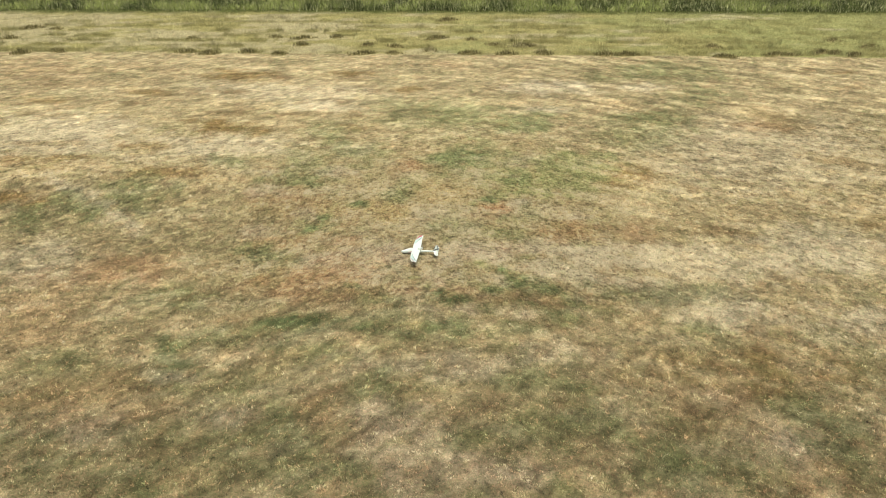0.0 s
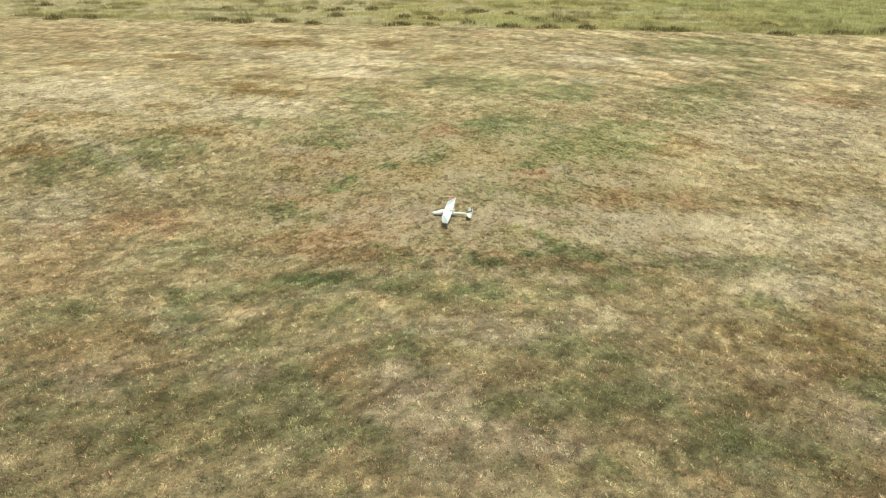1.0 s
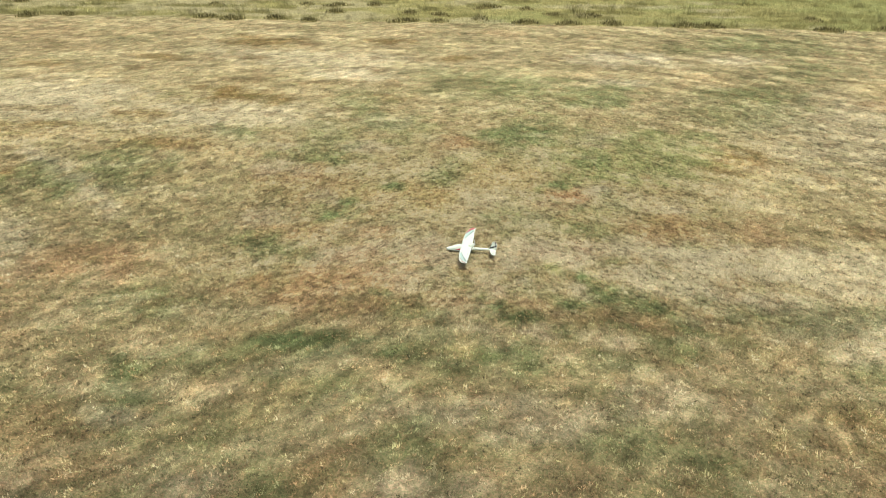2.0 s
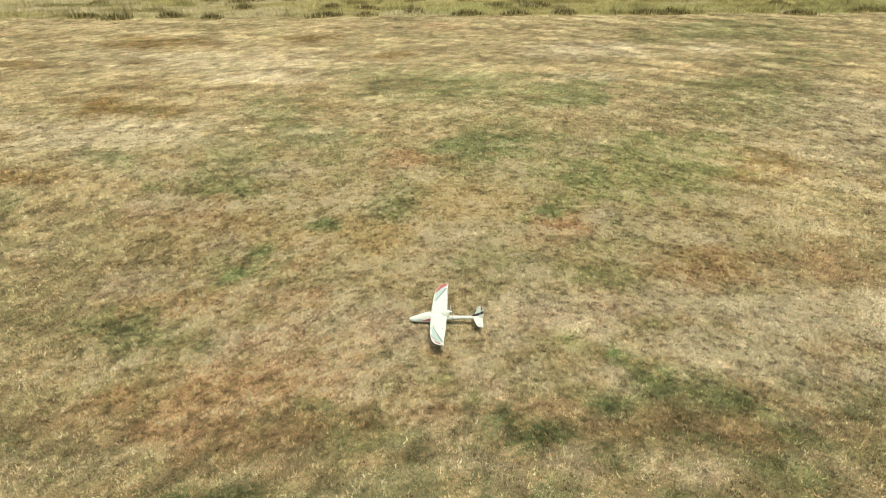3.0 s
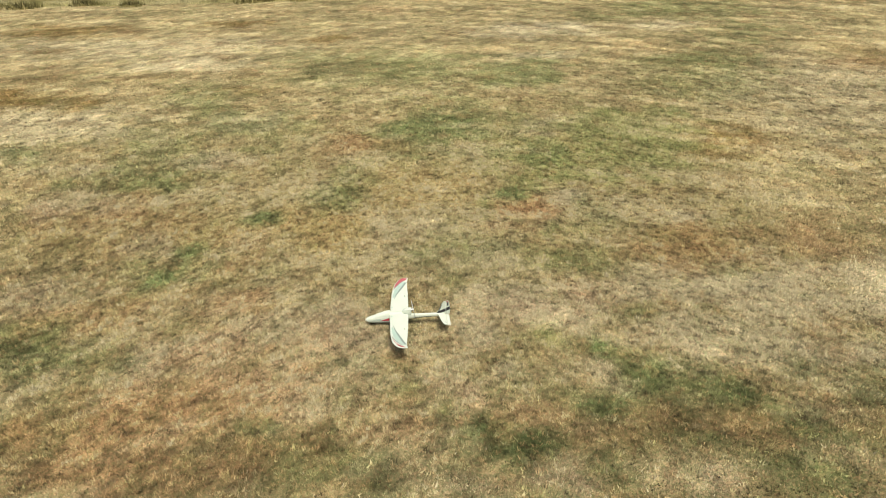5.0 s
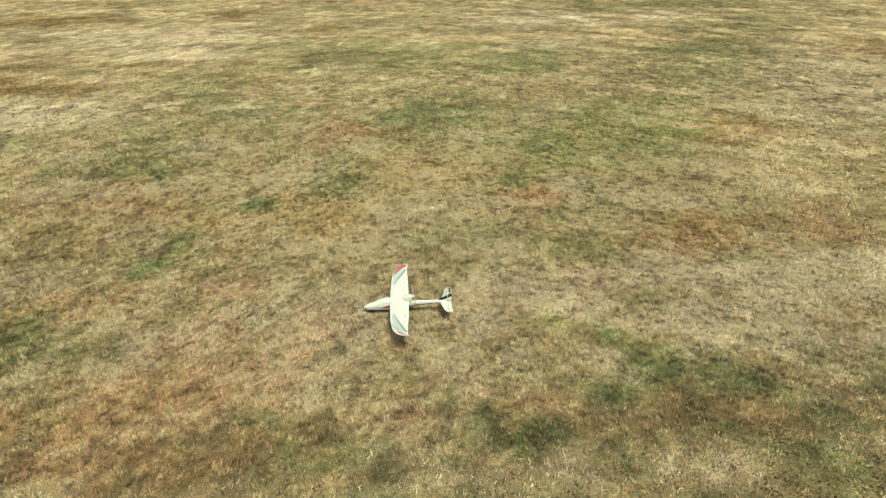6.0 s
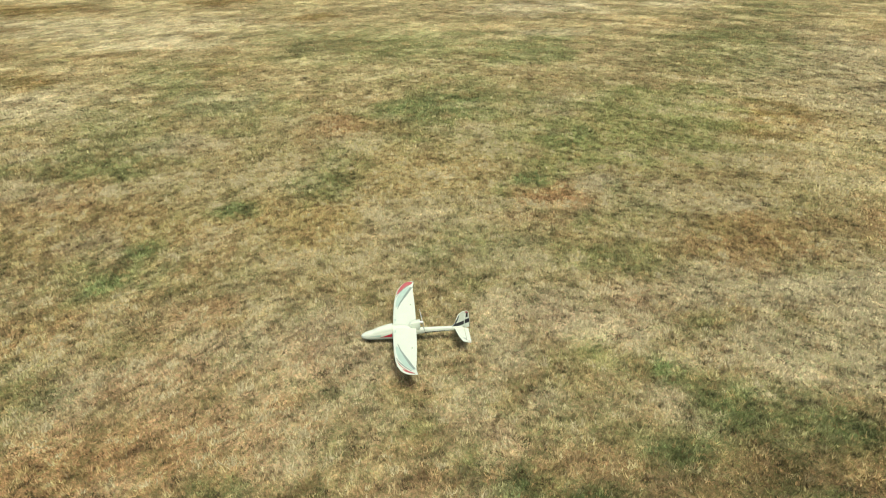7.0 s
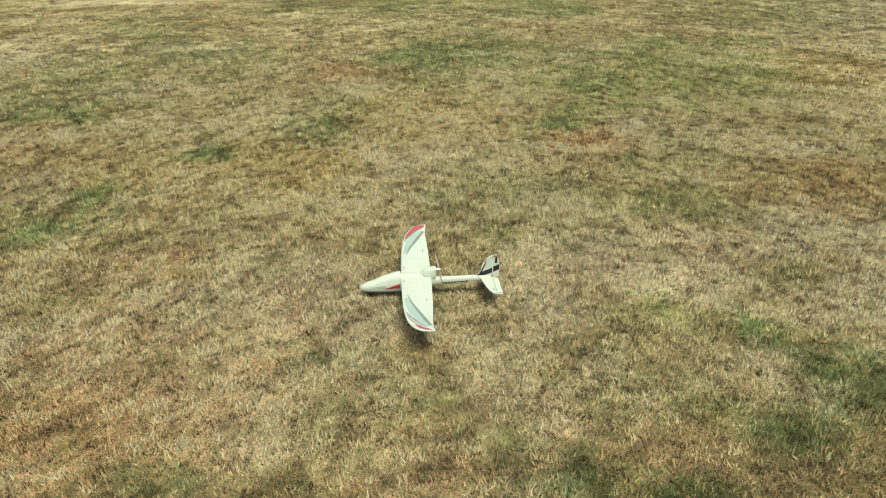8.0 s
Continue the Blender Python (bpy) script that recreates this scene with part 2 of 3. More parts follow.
CLEAR_GREEN_TURF_A = [
    (0.89, 7.25, 0.33, 0.15, -1), (4.47, 7.37, 0.59, 0.3, 7), (5.5, 7.45, 0.54, 0.34, 18), (3.87, 7.6, 0.49, 0.28, -10), (-1.9, 7.73, 0.78, 0.49, -9), (-5.76, 8.15, 0.82, 0.5, -28),
    (-2.8, 8.26, 0.63, 0.33, -9), (-1.74, 8.29, 0.37, 0.29, -22), (1.03, 8.35, 0.45, 0.24, -2), (6.54, 8.92, 0.44, 0.28, 30), (3.03, 9.35, 0.39, 0.21, 3), (-1.81, 10.55, 0.84, 0.33, -4),
    (5.68, 11.05, 0.44, 0.21, 4), (-3.42, 11.11, 1.15, 0.34, 15), (-0.37, 11.4, 1.02, 0.47, -3),
]
CLEAR_GREEN_TURF_B = [
    (2.84, 11.57, 0.46, 0.22, -28), (1.43, 11.85, 0.24, 0.21, 40), (0.9, 12.12, 0.28, 0.21, -42), (3.1, 12.22, 0.39, 0.17, -42), (-1.06, 12.31, 0.68, 0.24, -10), (-5.01, 12.31, 0.85, 0.45, -10),
    (4.29, 12.4, 0.32, 0.19, 22), (-0.79, 12.69, 0.12, 0.1, -68), (0.22, 12.76, 0.11, 0.1, 34), (2.23, 12.87, 0.22, 0.18, 43), (1.95, 13.07, 0.34, 0.17, -60), (-3.37, 13.12, 0.34, 0.31, -17),
    (-3.73, 14.19, 0.73, 0.39, -63), (-1.93, 15.09, 0.23, 0.14, -24), (2.13, 15.67, 0.26, 0.15, 60),
]
CLEAR_GREEN_TURF_C = [
    (-10.18, 16.17, 1.03, 0.4, -32), (-9.16, 16.78, 1.24, 0.37, -39), (-0.66, 17.16, 0.52, 0.3, -69), (-7.91, 17.43, 1.28, 1.17, 20), (-0.44, 17.67, 0.59, 0.35, 39), (-3.64, 18.2, 0.95, 0.39, -15),
    (0.58, 19, 0.73, 0.35, 75), (-5.93, 19.68, 0.67, 0.39, -39), (1.06, 19.83, 0.95, 0.61, 37), (1.68, 20.13, 1.22, 1.15, 5), (3.56, 22.57, 0.99, 0.76, -3), (3.27, 22.84, 0.78, 0.61, 63),
    (3.58, 22.86, 1.3, 0.92, 33),
]
BOLD_GREEN_TURF = [
    (6.73, 7.53, 0.64, 0.38, 35), (6.78, 8.46, 0.64, 0.49, -70),
]
FAINT_RUSTY_A = [
    (-3.38, 7.55, 0.52, 0.26, -8), (4.38, 8.39, 0.73, 0.37, 5), (5.26, 9.3, 0.89, 0.49, 6), (-7.65, 12.18, 1.42, 0.91, -60), (-1.82, 12.23, 0.71, 0.41, -6), (-2.09, 12.35, 0.56, 0.22, -15),
    (-0.38, 12.59, 0.2, 0.13, -9), (3.05, 12.6, 0.48, 0.17, -24), (0.93, 12.64, 0.27, 0.14, -21), (0.64, 12.69, 0.51, 0.21, -31), (-3.6, 12.81, 0.74, 0.33, -5),
]
FAINT_RUSTY_B = [
    (-2.47, 13.12, 0.71, 0.37, 0), (-0.94, 13.3, 0.25, 0.17, -21), (-0.05, 13.37, 0.19, 0.12, -8), (2.16, 14.33, 0.38, 0.24, 5), (-3.12, 14.77, 0.93, 0.41, -14), (4.22, 14.9, 1.29, 0.54, -5),
    (-1.7, 15.87, 0.49, 0.38, 76), (-3.7, 17.11, 0.81, 0.43, -3), (-0.2, 19.09, 0.77, 0.35, -12), (-16.96, 29.72, 3.03, 1.76, -33),
]
CLEAR_RUSTY = [
    (-1.58, 8.98, 0.48, 0.33, -9), (-6.46, 9.17, 0.64, 0.37, -20), (-5.62, 9.42, 1.4, 0.55, -6), (-1.45, 9.46, 0.59, 0.29, -4), (2.79, 12.07, 0.45, 0.21, -18), (2.2, 12.23, 0.53, 0.2, -14),
    (1.35, 12.3, 0.3, 0.19, 1), (-2.99, 12.5, 0.48, 0.22, -19), (-2.06, 13.11, 1.12, 0.92, 27), (-0.16, 13.52, 0.15, 0.13, -11), (-6.44, 13.58, 1.18, 0.52, -7), (-1.68, 14.69, 0.34, 0.18, -33),
    (-0.34, 19.16, 0.38, 0.33, -52), (11.56, 22.1, 0.86, 0.5, 11), (7.09, 24.4, 0.88, 0.63, 8), (0.9, 30.35, 0.88, 0.51, -13),
]
BOLD_RUSTY = [
    (6.12, 7.33, 0.69, 0.44, -2), (-0.1, 12.59, 0.23, 0.17, -11), (1.89, 16.33, 0.44, 0.36, 40),
]
FAINT_SHOOTS = [
    (1.82, 13.34, 0.25, 0.18, -26), (1.44, 16.56, 0.38, 0.14, 73), (2.76, 18.14, 0.65, 0.29, -86),
]
CLEAR_SHOOTS_A = [
    (-3.99, 7.4, 0.28, 0.18, -27), (-0.96, 7.71, 0.45, 0.31, -24), (3.76, 8.11, 0.51, 0.31, -11), (2.9, 8.68, 0.46, 0.39, -47), (-2.29, 8.8, 0.41, 0.33, -40), (-0.68, 9.59, 0.5, 0.4, -15),
    (2.1, 9.67, 0.69, 0.37, 0), (1.95, 11.15, 0.44, 0.27, 1), (0.74, 11.18, 0.55, 0.37, -2), (2.31, 12.05, 0.27, 0.13, -21),
]
CLEAR_SHOOTS_B = [
    (1.55, 12.56, 0.21, 0.18, 8), (2.8, 12.56, 0.33, 0.2, -21), (1.61, 12.6, 0.34, 0.18, -32), (-1.29, 12.73, 0.1, 0.06, -73), (-1.5, 12.79, 0.17, 0.09, -6), (2.26, 12.97, 0.52, 0.19, -32),
    (1.71, 13.38, 0.21, 0.14, -36), (0.39, 15.45, 0.16, 0.16, -50), (1.33, 19.85, 0.67, 0.62, 73),
]
BOLD_SHOOTS = [
    (-4.57, 10.62, 0.48, 0.32, -49), (-2.04, 11.35, 0.77, 0.42, 6), (0.61, 12.35, 0.44, 0.18, -36), (0.49, 12.46, 0.16, 0.13, 0), (-2.75, 15.28, 0.29, 0.19, -52), (-2.46, 15.9, 0.25, 0.2, -68),
    (-1.66, 16.7, 0.26, 0.22, 83), (1.87, 16.89, 0.36, 0.21, 17),
]
PATCHES = (
    (ORANGE_TAN, ((FAINT_ORANGE_TAN, 0.6), (CLEAR_ORANGE_TAN, 0.8),)),
    (BLEACHED, ((FAINT_BLEACHED, 0.6), (CLEAR_BLEACHED_A, 0.8), (CLEAR_BLEACHED_B, 0.8), (BOLD_BLEACHED, 1.0),)),
    (PALE_PINK, ((FAINT_PALE_PINK, 0.6), (CLEAR_PALE_PINK, 0.8), (BOLD_PALE_PINK, 1.0),)),
    (DARK_THATCH, ((FAINT_DARK_THATCH, 0.6), (CLEAR_DARK_THATCH, 0.8), (BOLD_DARK_THATCH, 1.0),)),
    (BROWN_TURF, ((FAINT_BROWN_TURF, 0.6), (CLEAR_BROWN_TURF, 0.8), (BOLD_BROWN_TURF, 1.0),)),
    (LIME_TURF, ((FAINT_LIME_TURF, 0.6), (CLEAR_LIME_TURF, 0.8), (BOLD_LIME_TURF, 1.0),)),
    (GREEN_TURF, ((FAINT_GREEN_TURF_A, 0.6), (FAINT_GREEN_TURF_B, 0.6), (FAINT_GREEN_TURF_C, 0.6), (CLEAR_GREEN_TURF_A, 0.8), (CLEAR_GREEN_TURF_B, 0.8), (CLEAR_GREEN_TURF_C, 0.8), (BOLD_GREEN_TURF, 1.0),)),
    (RUSTY, ((FAINT_RUSTY_A, 0.34), (FAINT_RUSTY_B, 0.34), (CLEAR_RUSTY, 0.5), (BOLD_RUSTY, 0.75),)),
    (SHOOTS, ((FAINT_SHOOTS, 0.5), (CLEAR_SHOOTS_A, 0.68), (CLEAR_SHOOTS_B, 0.68), (BOLD_SHOOTS, 0.9),)),
)


def swath(x, y):
    """How far the mower's lines have swung away from the x axis: they bend round the south of the field."""
    west = np.tanh(np.logaddexp(0, -1.6 * (x + 1.0)) / 1.6 / 2.6) * 2.6
    return 0.5 * np.logaddexp(0, x - 1.5) + 0.65 * west * smooth(y, 20, 15)


def cover(px, py, fray, groups):
    """How far the points lie inside groups of patches with ragged edges; groups: rows of patches and their strength."""
    wx, wy, rough = fray
    out = np.zeros_like(px)
    for rows, strength in groups:
        for cx, cy, length, width, turn in rows:
            reach = 2.2 * length + 0.3
            near = np.nonzero((np.abs(px - cx) < reach) & (np.abs(py - cy) < reach))[0]
            if not len(near):
                continue
            c, s = math.cos(radians(turn)), math.sin(radians(turn))
            dx, dy = px[near] + wx[near] * min(1, 1.3 * length) - cx, py[near] + wy[near] * min(1, 1.3 * width) - cy
            d = np.sqrt(((dx * c + dy * s) / length) ** 2 + ((dy * c - dx * s) / width) ** 2)
            w = smooth(d + 1.5 * rough[near], 1.55, 0.45) * strength
            out[near] = 1 - (1 - out[near]) * (1 - w)
    return out


def verge_line(x):
    """The y at which the mown field ends."""
    return 31.85 - 0.064 * x


def crop_line(x):
    return 41.6 - 0.06 * x


def verge_rows(x, y):
    """1 in the broken rows of uncut grass that run along the verge."""
    off = y - verge_line(x) + 0.5 * (clouds(x / 4, y, 1.2, 35) - 0.5)
    row = np.floor(off / 1.05)
    inside = smooth(np.abs(off / 1.05 - row - 0.4), 0.42, 0.2)
    return inside * smooth(clouds(x / 1.6, row * 7.3, 0.8, 36), 0.5, 0.56) * smooth(off, 9.5, 5.0) * smooth(off, -0.1, 0.1)


def blend(c, other, w):
    return c + (other - c) * w[:, None]


def turf_colour(x, y):
    v = y + swath(x, y)
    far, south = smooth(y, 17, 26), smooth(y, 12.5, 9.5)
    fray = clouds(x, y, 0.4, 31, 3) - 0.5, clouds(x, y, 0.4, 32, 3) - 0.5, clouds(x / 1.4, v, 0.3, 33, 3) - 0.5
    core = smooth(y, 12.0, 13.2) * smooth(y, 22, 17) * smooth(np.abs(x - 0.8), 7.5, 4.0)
    c = np.repeat(TAN[None, :], len(x), 0)
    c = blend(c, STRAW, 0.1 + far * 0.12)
    c = blend(c, GREEN, smooth(clouds(x, y, 1.2, 3, 4), 0.46, 0.66) * (0.18 + 0.2 * south))
    c = blend(c, RUSTY, smooth(clouds(x, y, 0.9, 44, 4), 0.54, 0.68) * 0.12)
    for colour, groups in PATCHES:
        c = blend(c, colour, cover(x, y, fray, groups) * (0.76 + 0.24 * np.maximum(smooth(y, 10.6, 11.8), 0.8 * far)) * (1 - (0.5 * far + 0.35 * smooth(y, 13.4, 12.4)) * (colour is RUSTY)))
    # swaths, tufts and thatch along the mower's lines
    wide, mid, fine = clouds(x / 3.2, v, 0.8, 12, 3) - 0.5, clouds(x / 2.6, v, 0.34, 23, 3) - 0.5, clouds(x / 1.4, v, 0.12, 21, 2) - 0.5
    c = blend(c, STRAW, smooth(mid, 0.02, 0.2) * (0.24 - 0.12 * far))
    c = blend(c, STRAW, smooth(wide, 0.04, 0.2) * 0.1 * far)
    hue = clouds(x, v, 0.2, 25, 2)
    c = blend(c, RUST, smooth(hue, 0.58, 0.78) * 0.35)
    c = blend(c, GREEN, smooth(hue, 0.42, 0.2) * 0.4)
    # colour also shifts by region: lightened round the glider to offset blade shade, darker southward
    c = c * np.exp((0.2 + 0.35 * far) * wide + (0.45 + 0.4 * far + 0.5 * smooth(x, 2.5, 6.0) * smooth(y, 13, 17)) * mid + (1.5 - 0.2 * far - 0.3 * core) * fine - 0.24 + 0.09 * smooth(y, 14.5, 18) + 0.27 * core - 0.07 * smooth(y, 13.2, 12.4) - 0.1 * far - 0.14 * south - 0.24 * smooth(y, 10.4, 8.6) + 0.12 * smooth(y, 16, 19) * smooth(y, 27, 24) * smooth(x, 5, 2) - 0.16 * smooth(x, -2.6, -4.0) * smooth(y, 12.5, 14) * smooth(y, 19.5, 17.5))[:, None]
    # the unmown verge is yellow-green, greener to the east
    uncut = smooth(y - verge_line(x) + 0.4 * (clouds(x, y, 0.6, 50) - 0.5), -0.08, 0.08)
    verge = np.repeat(np.array([[0.425, 0.395, 0.16]]), len(x), 0)
    verge = blend(verge, LUSH, smooth(clouds(x / 2.5, y, 1.3, 52) + 0.026 * x - 0.1, 0.42, 0.75) * 0.72)
    verge = blend(verge, STRAW, smooth(clouds(x / 3, y, 0.9, 53) - 0.01 * x, 0.45, 0.6) * 0.5)
    verge = blend(verge, np.array([0.26, 0.24, 0.09]), smooth(clouds(x / 2.5, y, 0.45, 54), 0.55, 0.75) * 0.6)
    verge = blend(verge, np.array([0.25, 0.235, 0.085]), verge_rows(x, y) * (0.85 - 0.012 * np.clip(x, 0, 25)))
    c = blend(c, verge, uncut)
    return blend(c, np.array([0.13, 0.15, 0.045]), smooth(y - crop_line(x) + clouds(x, y, 0.8, 58) - 0.5, -1.4, -0.2))


class Chart:
    """The colours of the field on a fine grid, to be read at many places."""
    step, x0, y0, w, h = 0.04, -27.0, 5.0, 1350, 730

    def __init__(self):
        gx, gy = np.meshgrid(self.x0 + self.step * np.arange(self.w), self.y0 + self.step * np.arange(self.h))
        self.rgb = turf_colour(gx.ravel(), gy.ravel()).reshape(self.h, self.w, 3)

    def at(self, x, y):
        u, v = np.clip((x - self.x0) / self.step, 0, self.w - 1.01), np.clip((y - self.y0) / self.step, 0, self.h - 1.01)
        i, j = u.astype(int), v.astype(int)
        a, b = (u - i)[:, None], (v - j)[:, None]
        g = self.rgb
        return (g[j, i] * (1 - a) + g[j, i + 1] * a) * (1 - b) + (g[j + 1, i] * (1 - a) + g[j + 1, i + 1] * a) * b


chart = Chart()


def set_tint(me, rgb):
    a = me.color_attributes.new("tint", "FLOAT_COLOR", "POINT")
    a.data.foreach_set("color", np.c_[np.clip(rgb, 0, 1), np.ones(len(rgb))].astype(np.float32).ravel())


def fast_mesh(name, verts, size, mat):
    """A mesh of loose faces with size corners each, made from consecutive vertices."""
    me = bpy.data.meshes.new(name)
    n = len(verts) // size
    me.vertices.add(len(verts))
    me.vertices.foreach_set("co", np.asarray(verts, np.float32).ravel())
    me.loops.add(n * size)
    me.loops.foreach_set("vertex_index", np.arange(n * size, dtype=np.int32))
    me.polygons.add(n)
    me.polygons.foreach_set("loop_start", np.arange(0, n * size, size, dtype=np.int32))
    me.update(calc_edges=True)
    me.materials.append(mat)
    return me


# ---- ground: one sheet to the horizon ----
def ground_height(x, y):
    near = 0.035 * (clouds(x, y, 0.8, 60) - 0.5) + 0.05 * (clouds(x, y, 4.0, 61) - 0.5)
    return near * smooth(np.hypot(x, y - 20), 60, 30) - 0.02


def near_share(x, y):
    """1 in the stretch round the glider, where the blades are finest, fading to 0 round it."""
    return smooth(y, 11.0, 12.6) * smooth(y, 21.5, 17.0) * smooth(np.abs(x - 0.3), 6.0, 4.0)


def axis(lo, hi, step, far):
    mid = list(np.arange(lo, hi + 1e-6, step))
    d = step
    while mid[-1] < far:
        d *= 1.1
        mid.append(mid[-1] + d)
    d = step
    while mid[0] > -far:
        d *= 1.1
        mid.insert(0, mid[0] - d)
    return np.array(mid)


def build_ground():
    xs, ys = axis(-20, 20, 0.15, 1500), axis(-6, 43, 0.15, 1500)
    gx, gy = np.meshgrid(xs, ys)
    x, y = gx.ravel(), gy.ravel()
    w, h = len(xs), len(ys)
    me = bpy.data.meshes.new("ground")
    me.vertices.add(w * h)
    me.vertices.foreach_set("co", np.c_[x, y, ground_height(x, y)].astype(np.float32).ravel())
    k = (np.arange(h - 1)[:, None] * w + np.arange(w - 1)[None, :]).ravel()
    quads = np.c_[k, k + 1, k + 1 + w, k + w].astype(np.int32)
    me.loops.add(quads.size)
    me.loops.foreach_set("vertex_index", quads.ravel())
    me.polygons.add(len(quads))
    me.polygons.foreach_set("loop_start", np.arange(0, quads.size, 4, dtype=np.int32))
    me.polygons.foreach_set("use_smooth", np.ones(len(quads), bool))
    me.update(calc_edges=True)
    me.materials.append(TURF)
    # soil is tinted darker than its blades, painting in the shade beneath them
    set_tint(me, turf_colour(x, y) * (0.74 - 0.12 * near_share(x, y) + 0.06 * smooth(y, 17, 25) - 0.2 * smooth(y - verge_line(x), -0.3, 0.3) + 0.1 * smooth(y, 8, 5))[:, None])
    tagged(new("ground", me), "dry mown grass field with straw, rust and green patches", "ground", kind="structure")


build_ground()


# ---- grass ----
def blades(name, x, y, height, width, lean, rgb, rng, label, tip=None, mat=None, lift=0.0):
    """One three-cornered blade at each point."""
    n = len(x)
    turn = rng.rand(n) * 2 * np.pi
    tip = rng.rand(n) * 2 * np.pi if tip is None else tip
    out = height * lean
    z = ground_height(x, y) - 0.004 + lift
    a = np.c_[x - np.cos(turn) * width / 2, y - np.sin(turn) * width / 2, z]
    b = np.c_[x + np.cos(turn) * width / 2, y + np.sin(turn) * width / 2, z]
    c = np.c_[x + np.cos(tip) * out, y + np.sin(tip) * out, z + height * np.sqrt(np.clip(1 - lean ** 2, 0.02, 1))]
    me = fast_mesh(name, np.stack([a, b, c], 1).reshape(-1, 3), 3, mat or BLADE)
    set_tint(me, np.repeat(rgb, 3, 0))
    return tagged(new(name, me), label, "grass", kind="stuff")


def far_share(y):
    return smooth(y, 20.0, 25.0)


def tussocks(x, y, sx, sy, seed):
    """The tussock that each point belongs to: its centre, the distance from it (0 to 1) and three random numbers of it."""
    u, v = x / sx, y / sy
    i, j = np.floor(u).astype(int), np.floor(v).astype(int)
    best = np.full(len(x), 9.0)
    bu, bv, bi, bj = u.copy(), v.copy(), i.copy(), j.copy()
    for a in (-1, 0, 1):
        for b in (-1, 0, 1):
            k, l = i + a, j + b
            pu, pv = k + lattice[seed][k % 256, l % 256], l + lattice[seed + 1][k % 256, l % 256]
            d = (pu - u) ** 2 + (pv - v) ** 2
            m = d < best
            best[m], bu[m], bv[m], bi[m], bj[m] = d[m], pu[m], pv[m], k[m], l[m]
    r = [lattice[seed + q][bi % 256, bj % 256] for q in (2, 3, 4)]
    return (bu * sx, bv * sy, np.clip(np.sqrt(best), 0, 1), *r)


def field_grass(count, x0, x1, y0, y1, h, w, seed, cell, grain, depth, jitter, lean, share):
    """Blades over a stretch of the field, thinned out by share(x, y)."""
    rng = np.random.RandomState(seed)
    x, y = x0 + (x1 - x0) * rng.rand(count), y0 + (y1 - y0) * rng.rand(count)
    keep = (y < verge_line(x)) & (np.abs(x) < 0.72 * (y + 1.5) + 0.9) & (rng.rand(count) < share(x, y))
    x, y = x[keep], y[keep]
    n = len(x)
    cx, cy, d, r1, r2, r3 = tussocks(x, y, cell[0], cell[1], 9)
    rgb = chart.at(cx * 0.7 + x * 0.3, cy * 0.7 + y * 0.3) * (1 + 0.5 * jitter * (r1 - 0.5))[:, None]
    rgb = blend(rgb, STRAW, (r2 > 0.84) * 0.5 * jitter)
    rgb = blend(rgb, GREEN, (r2 < 0.2) * 0.6 * jitter)
    knot, hue = tussocks(x, y, cell[0] * 0.42, cell[1] * 0.5, 24)[3:5]
    rgb = blend(rgb, RUSTY, (hue > 0.8) * 0.32)
    rgb = blend(rgb, GREEN, (hue < 0.22) * 0.34)
    v = y + swath(x, y)
    # tone darkens blades in low hollows between clumps: shade painted into their colour
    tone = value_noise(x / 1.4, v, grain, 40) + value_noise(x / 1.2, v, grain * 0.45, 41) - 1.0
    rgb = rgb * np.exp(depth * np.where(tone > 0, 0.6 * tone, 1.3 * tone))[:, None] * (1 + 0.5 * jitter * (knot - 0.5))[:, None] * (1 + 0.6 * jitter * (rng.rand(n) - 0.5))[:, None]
    rgb = np.minimum(rgb, STRAW * 0.95)
    straw = rng.rand(n) < 0.015 * jitter
    rgb[straw] = STRAW * (0.5 + 0.35 * rng.rand(straw.sum()))[:, None]
    tall = h * (0.35 + 0.7 * rng.rand(n)) * (0.55 + 0.8 * r3) * (1.15 - 0.5 * d) * np.exp(0.4 * tone)
    way = r1 * 40 + rng.randn(n) * 1.8
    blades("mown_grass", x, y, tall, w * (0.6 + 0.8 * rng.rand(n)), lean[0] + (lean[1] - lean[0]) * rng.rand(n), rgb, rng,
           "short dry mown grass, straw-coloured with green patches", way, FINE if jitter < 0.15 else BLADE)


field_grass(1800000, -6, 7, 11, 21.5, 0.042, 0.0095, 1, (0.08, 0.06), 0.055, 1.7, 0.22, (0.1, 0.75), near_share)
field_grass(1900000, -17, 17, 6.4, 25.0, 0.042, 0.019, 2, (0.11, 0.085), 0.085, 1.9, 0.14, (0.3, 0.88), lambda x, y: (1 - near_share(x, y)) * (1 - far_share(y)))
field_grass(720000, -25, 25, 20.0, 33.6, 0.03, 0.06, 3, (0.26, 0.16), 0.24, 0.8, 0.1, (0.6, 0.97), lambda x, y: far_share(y))


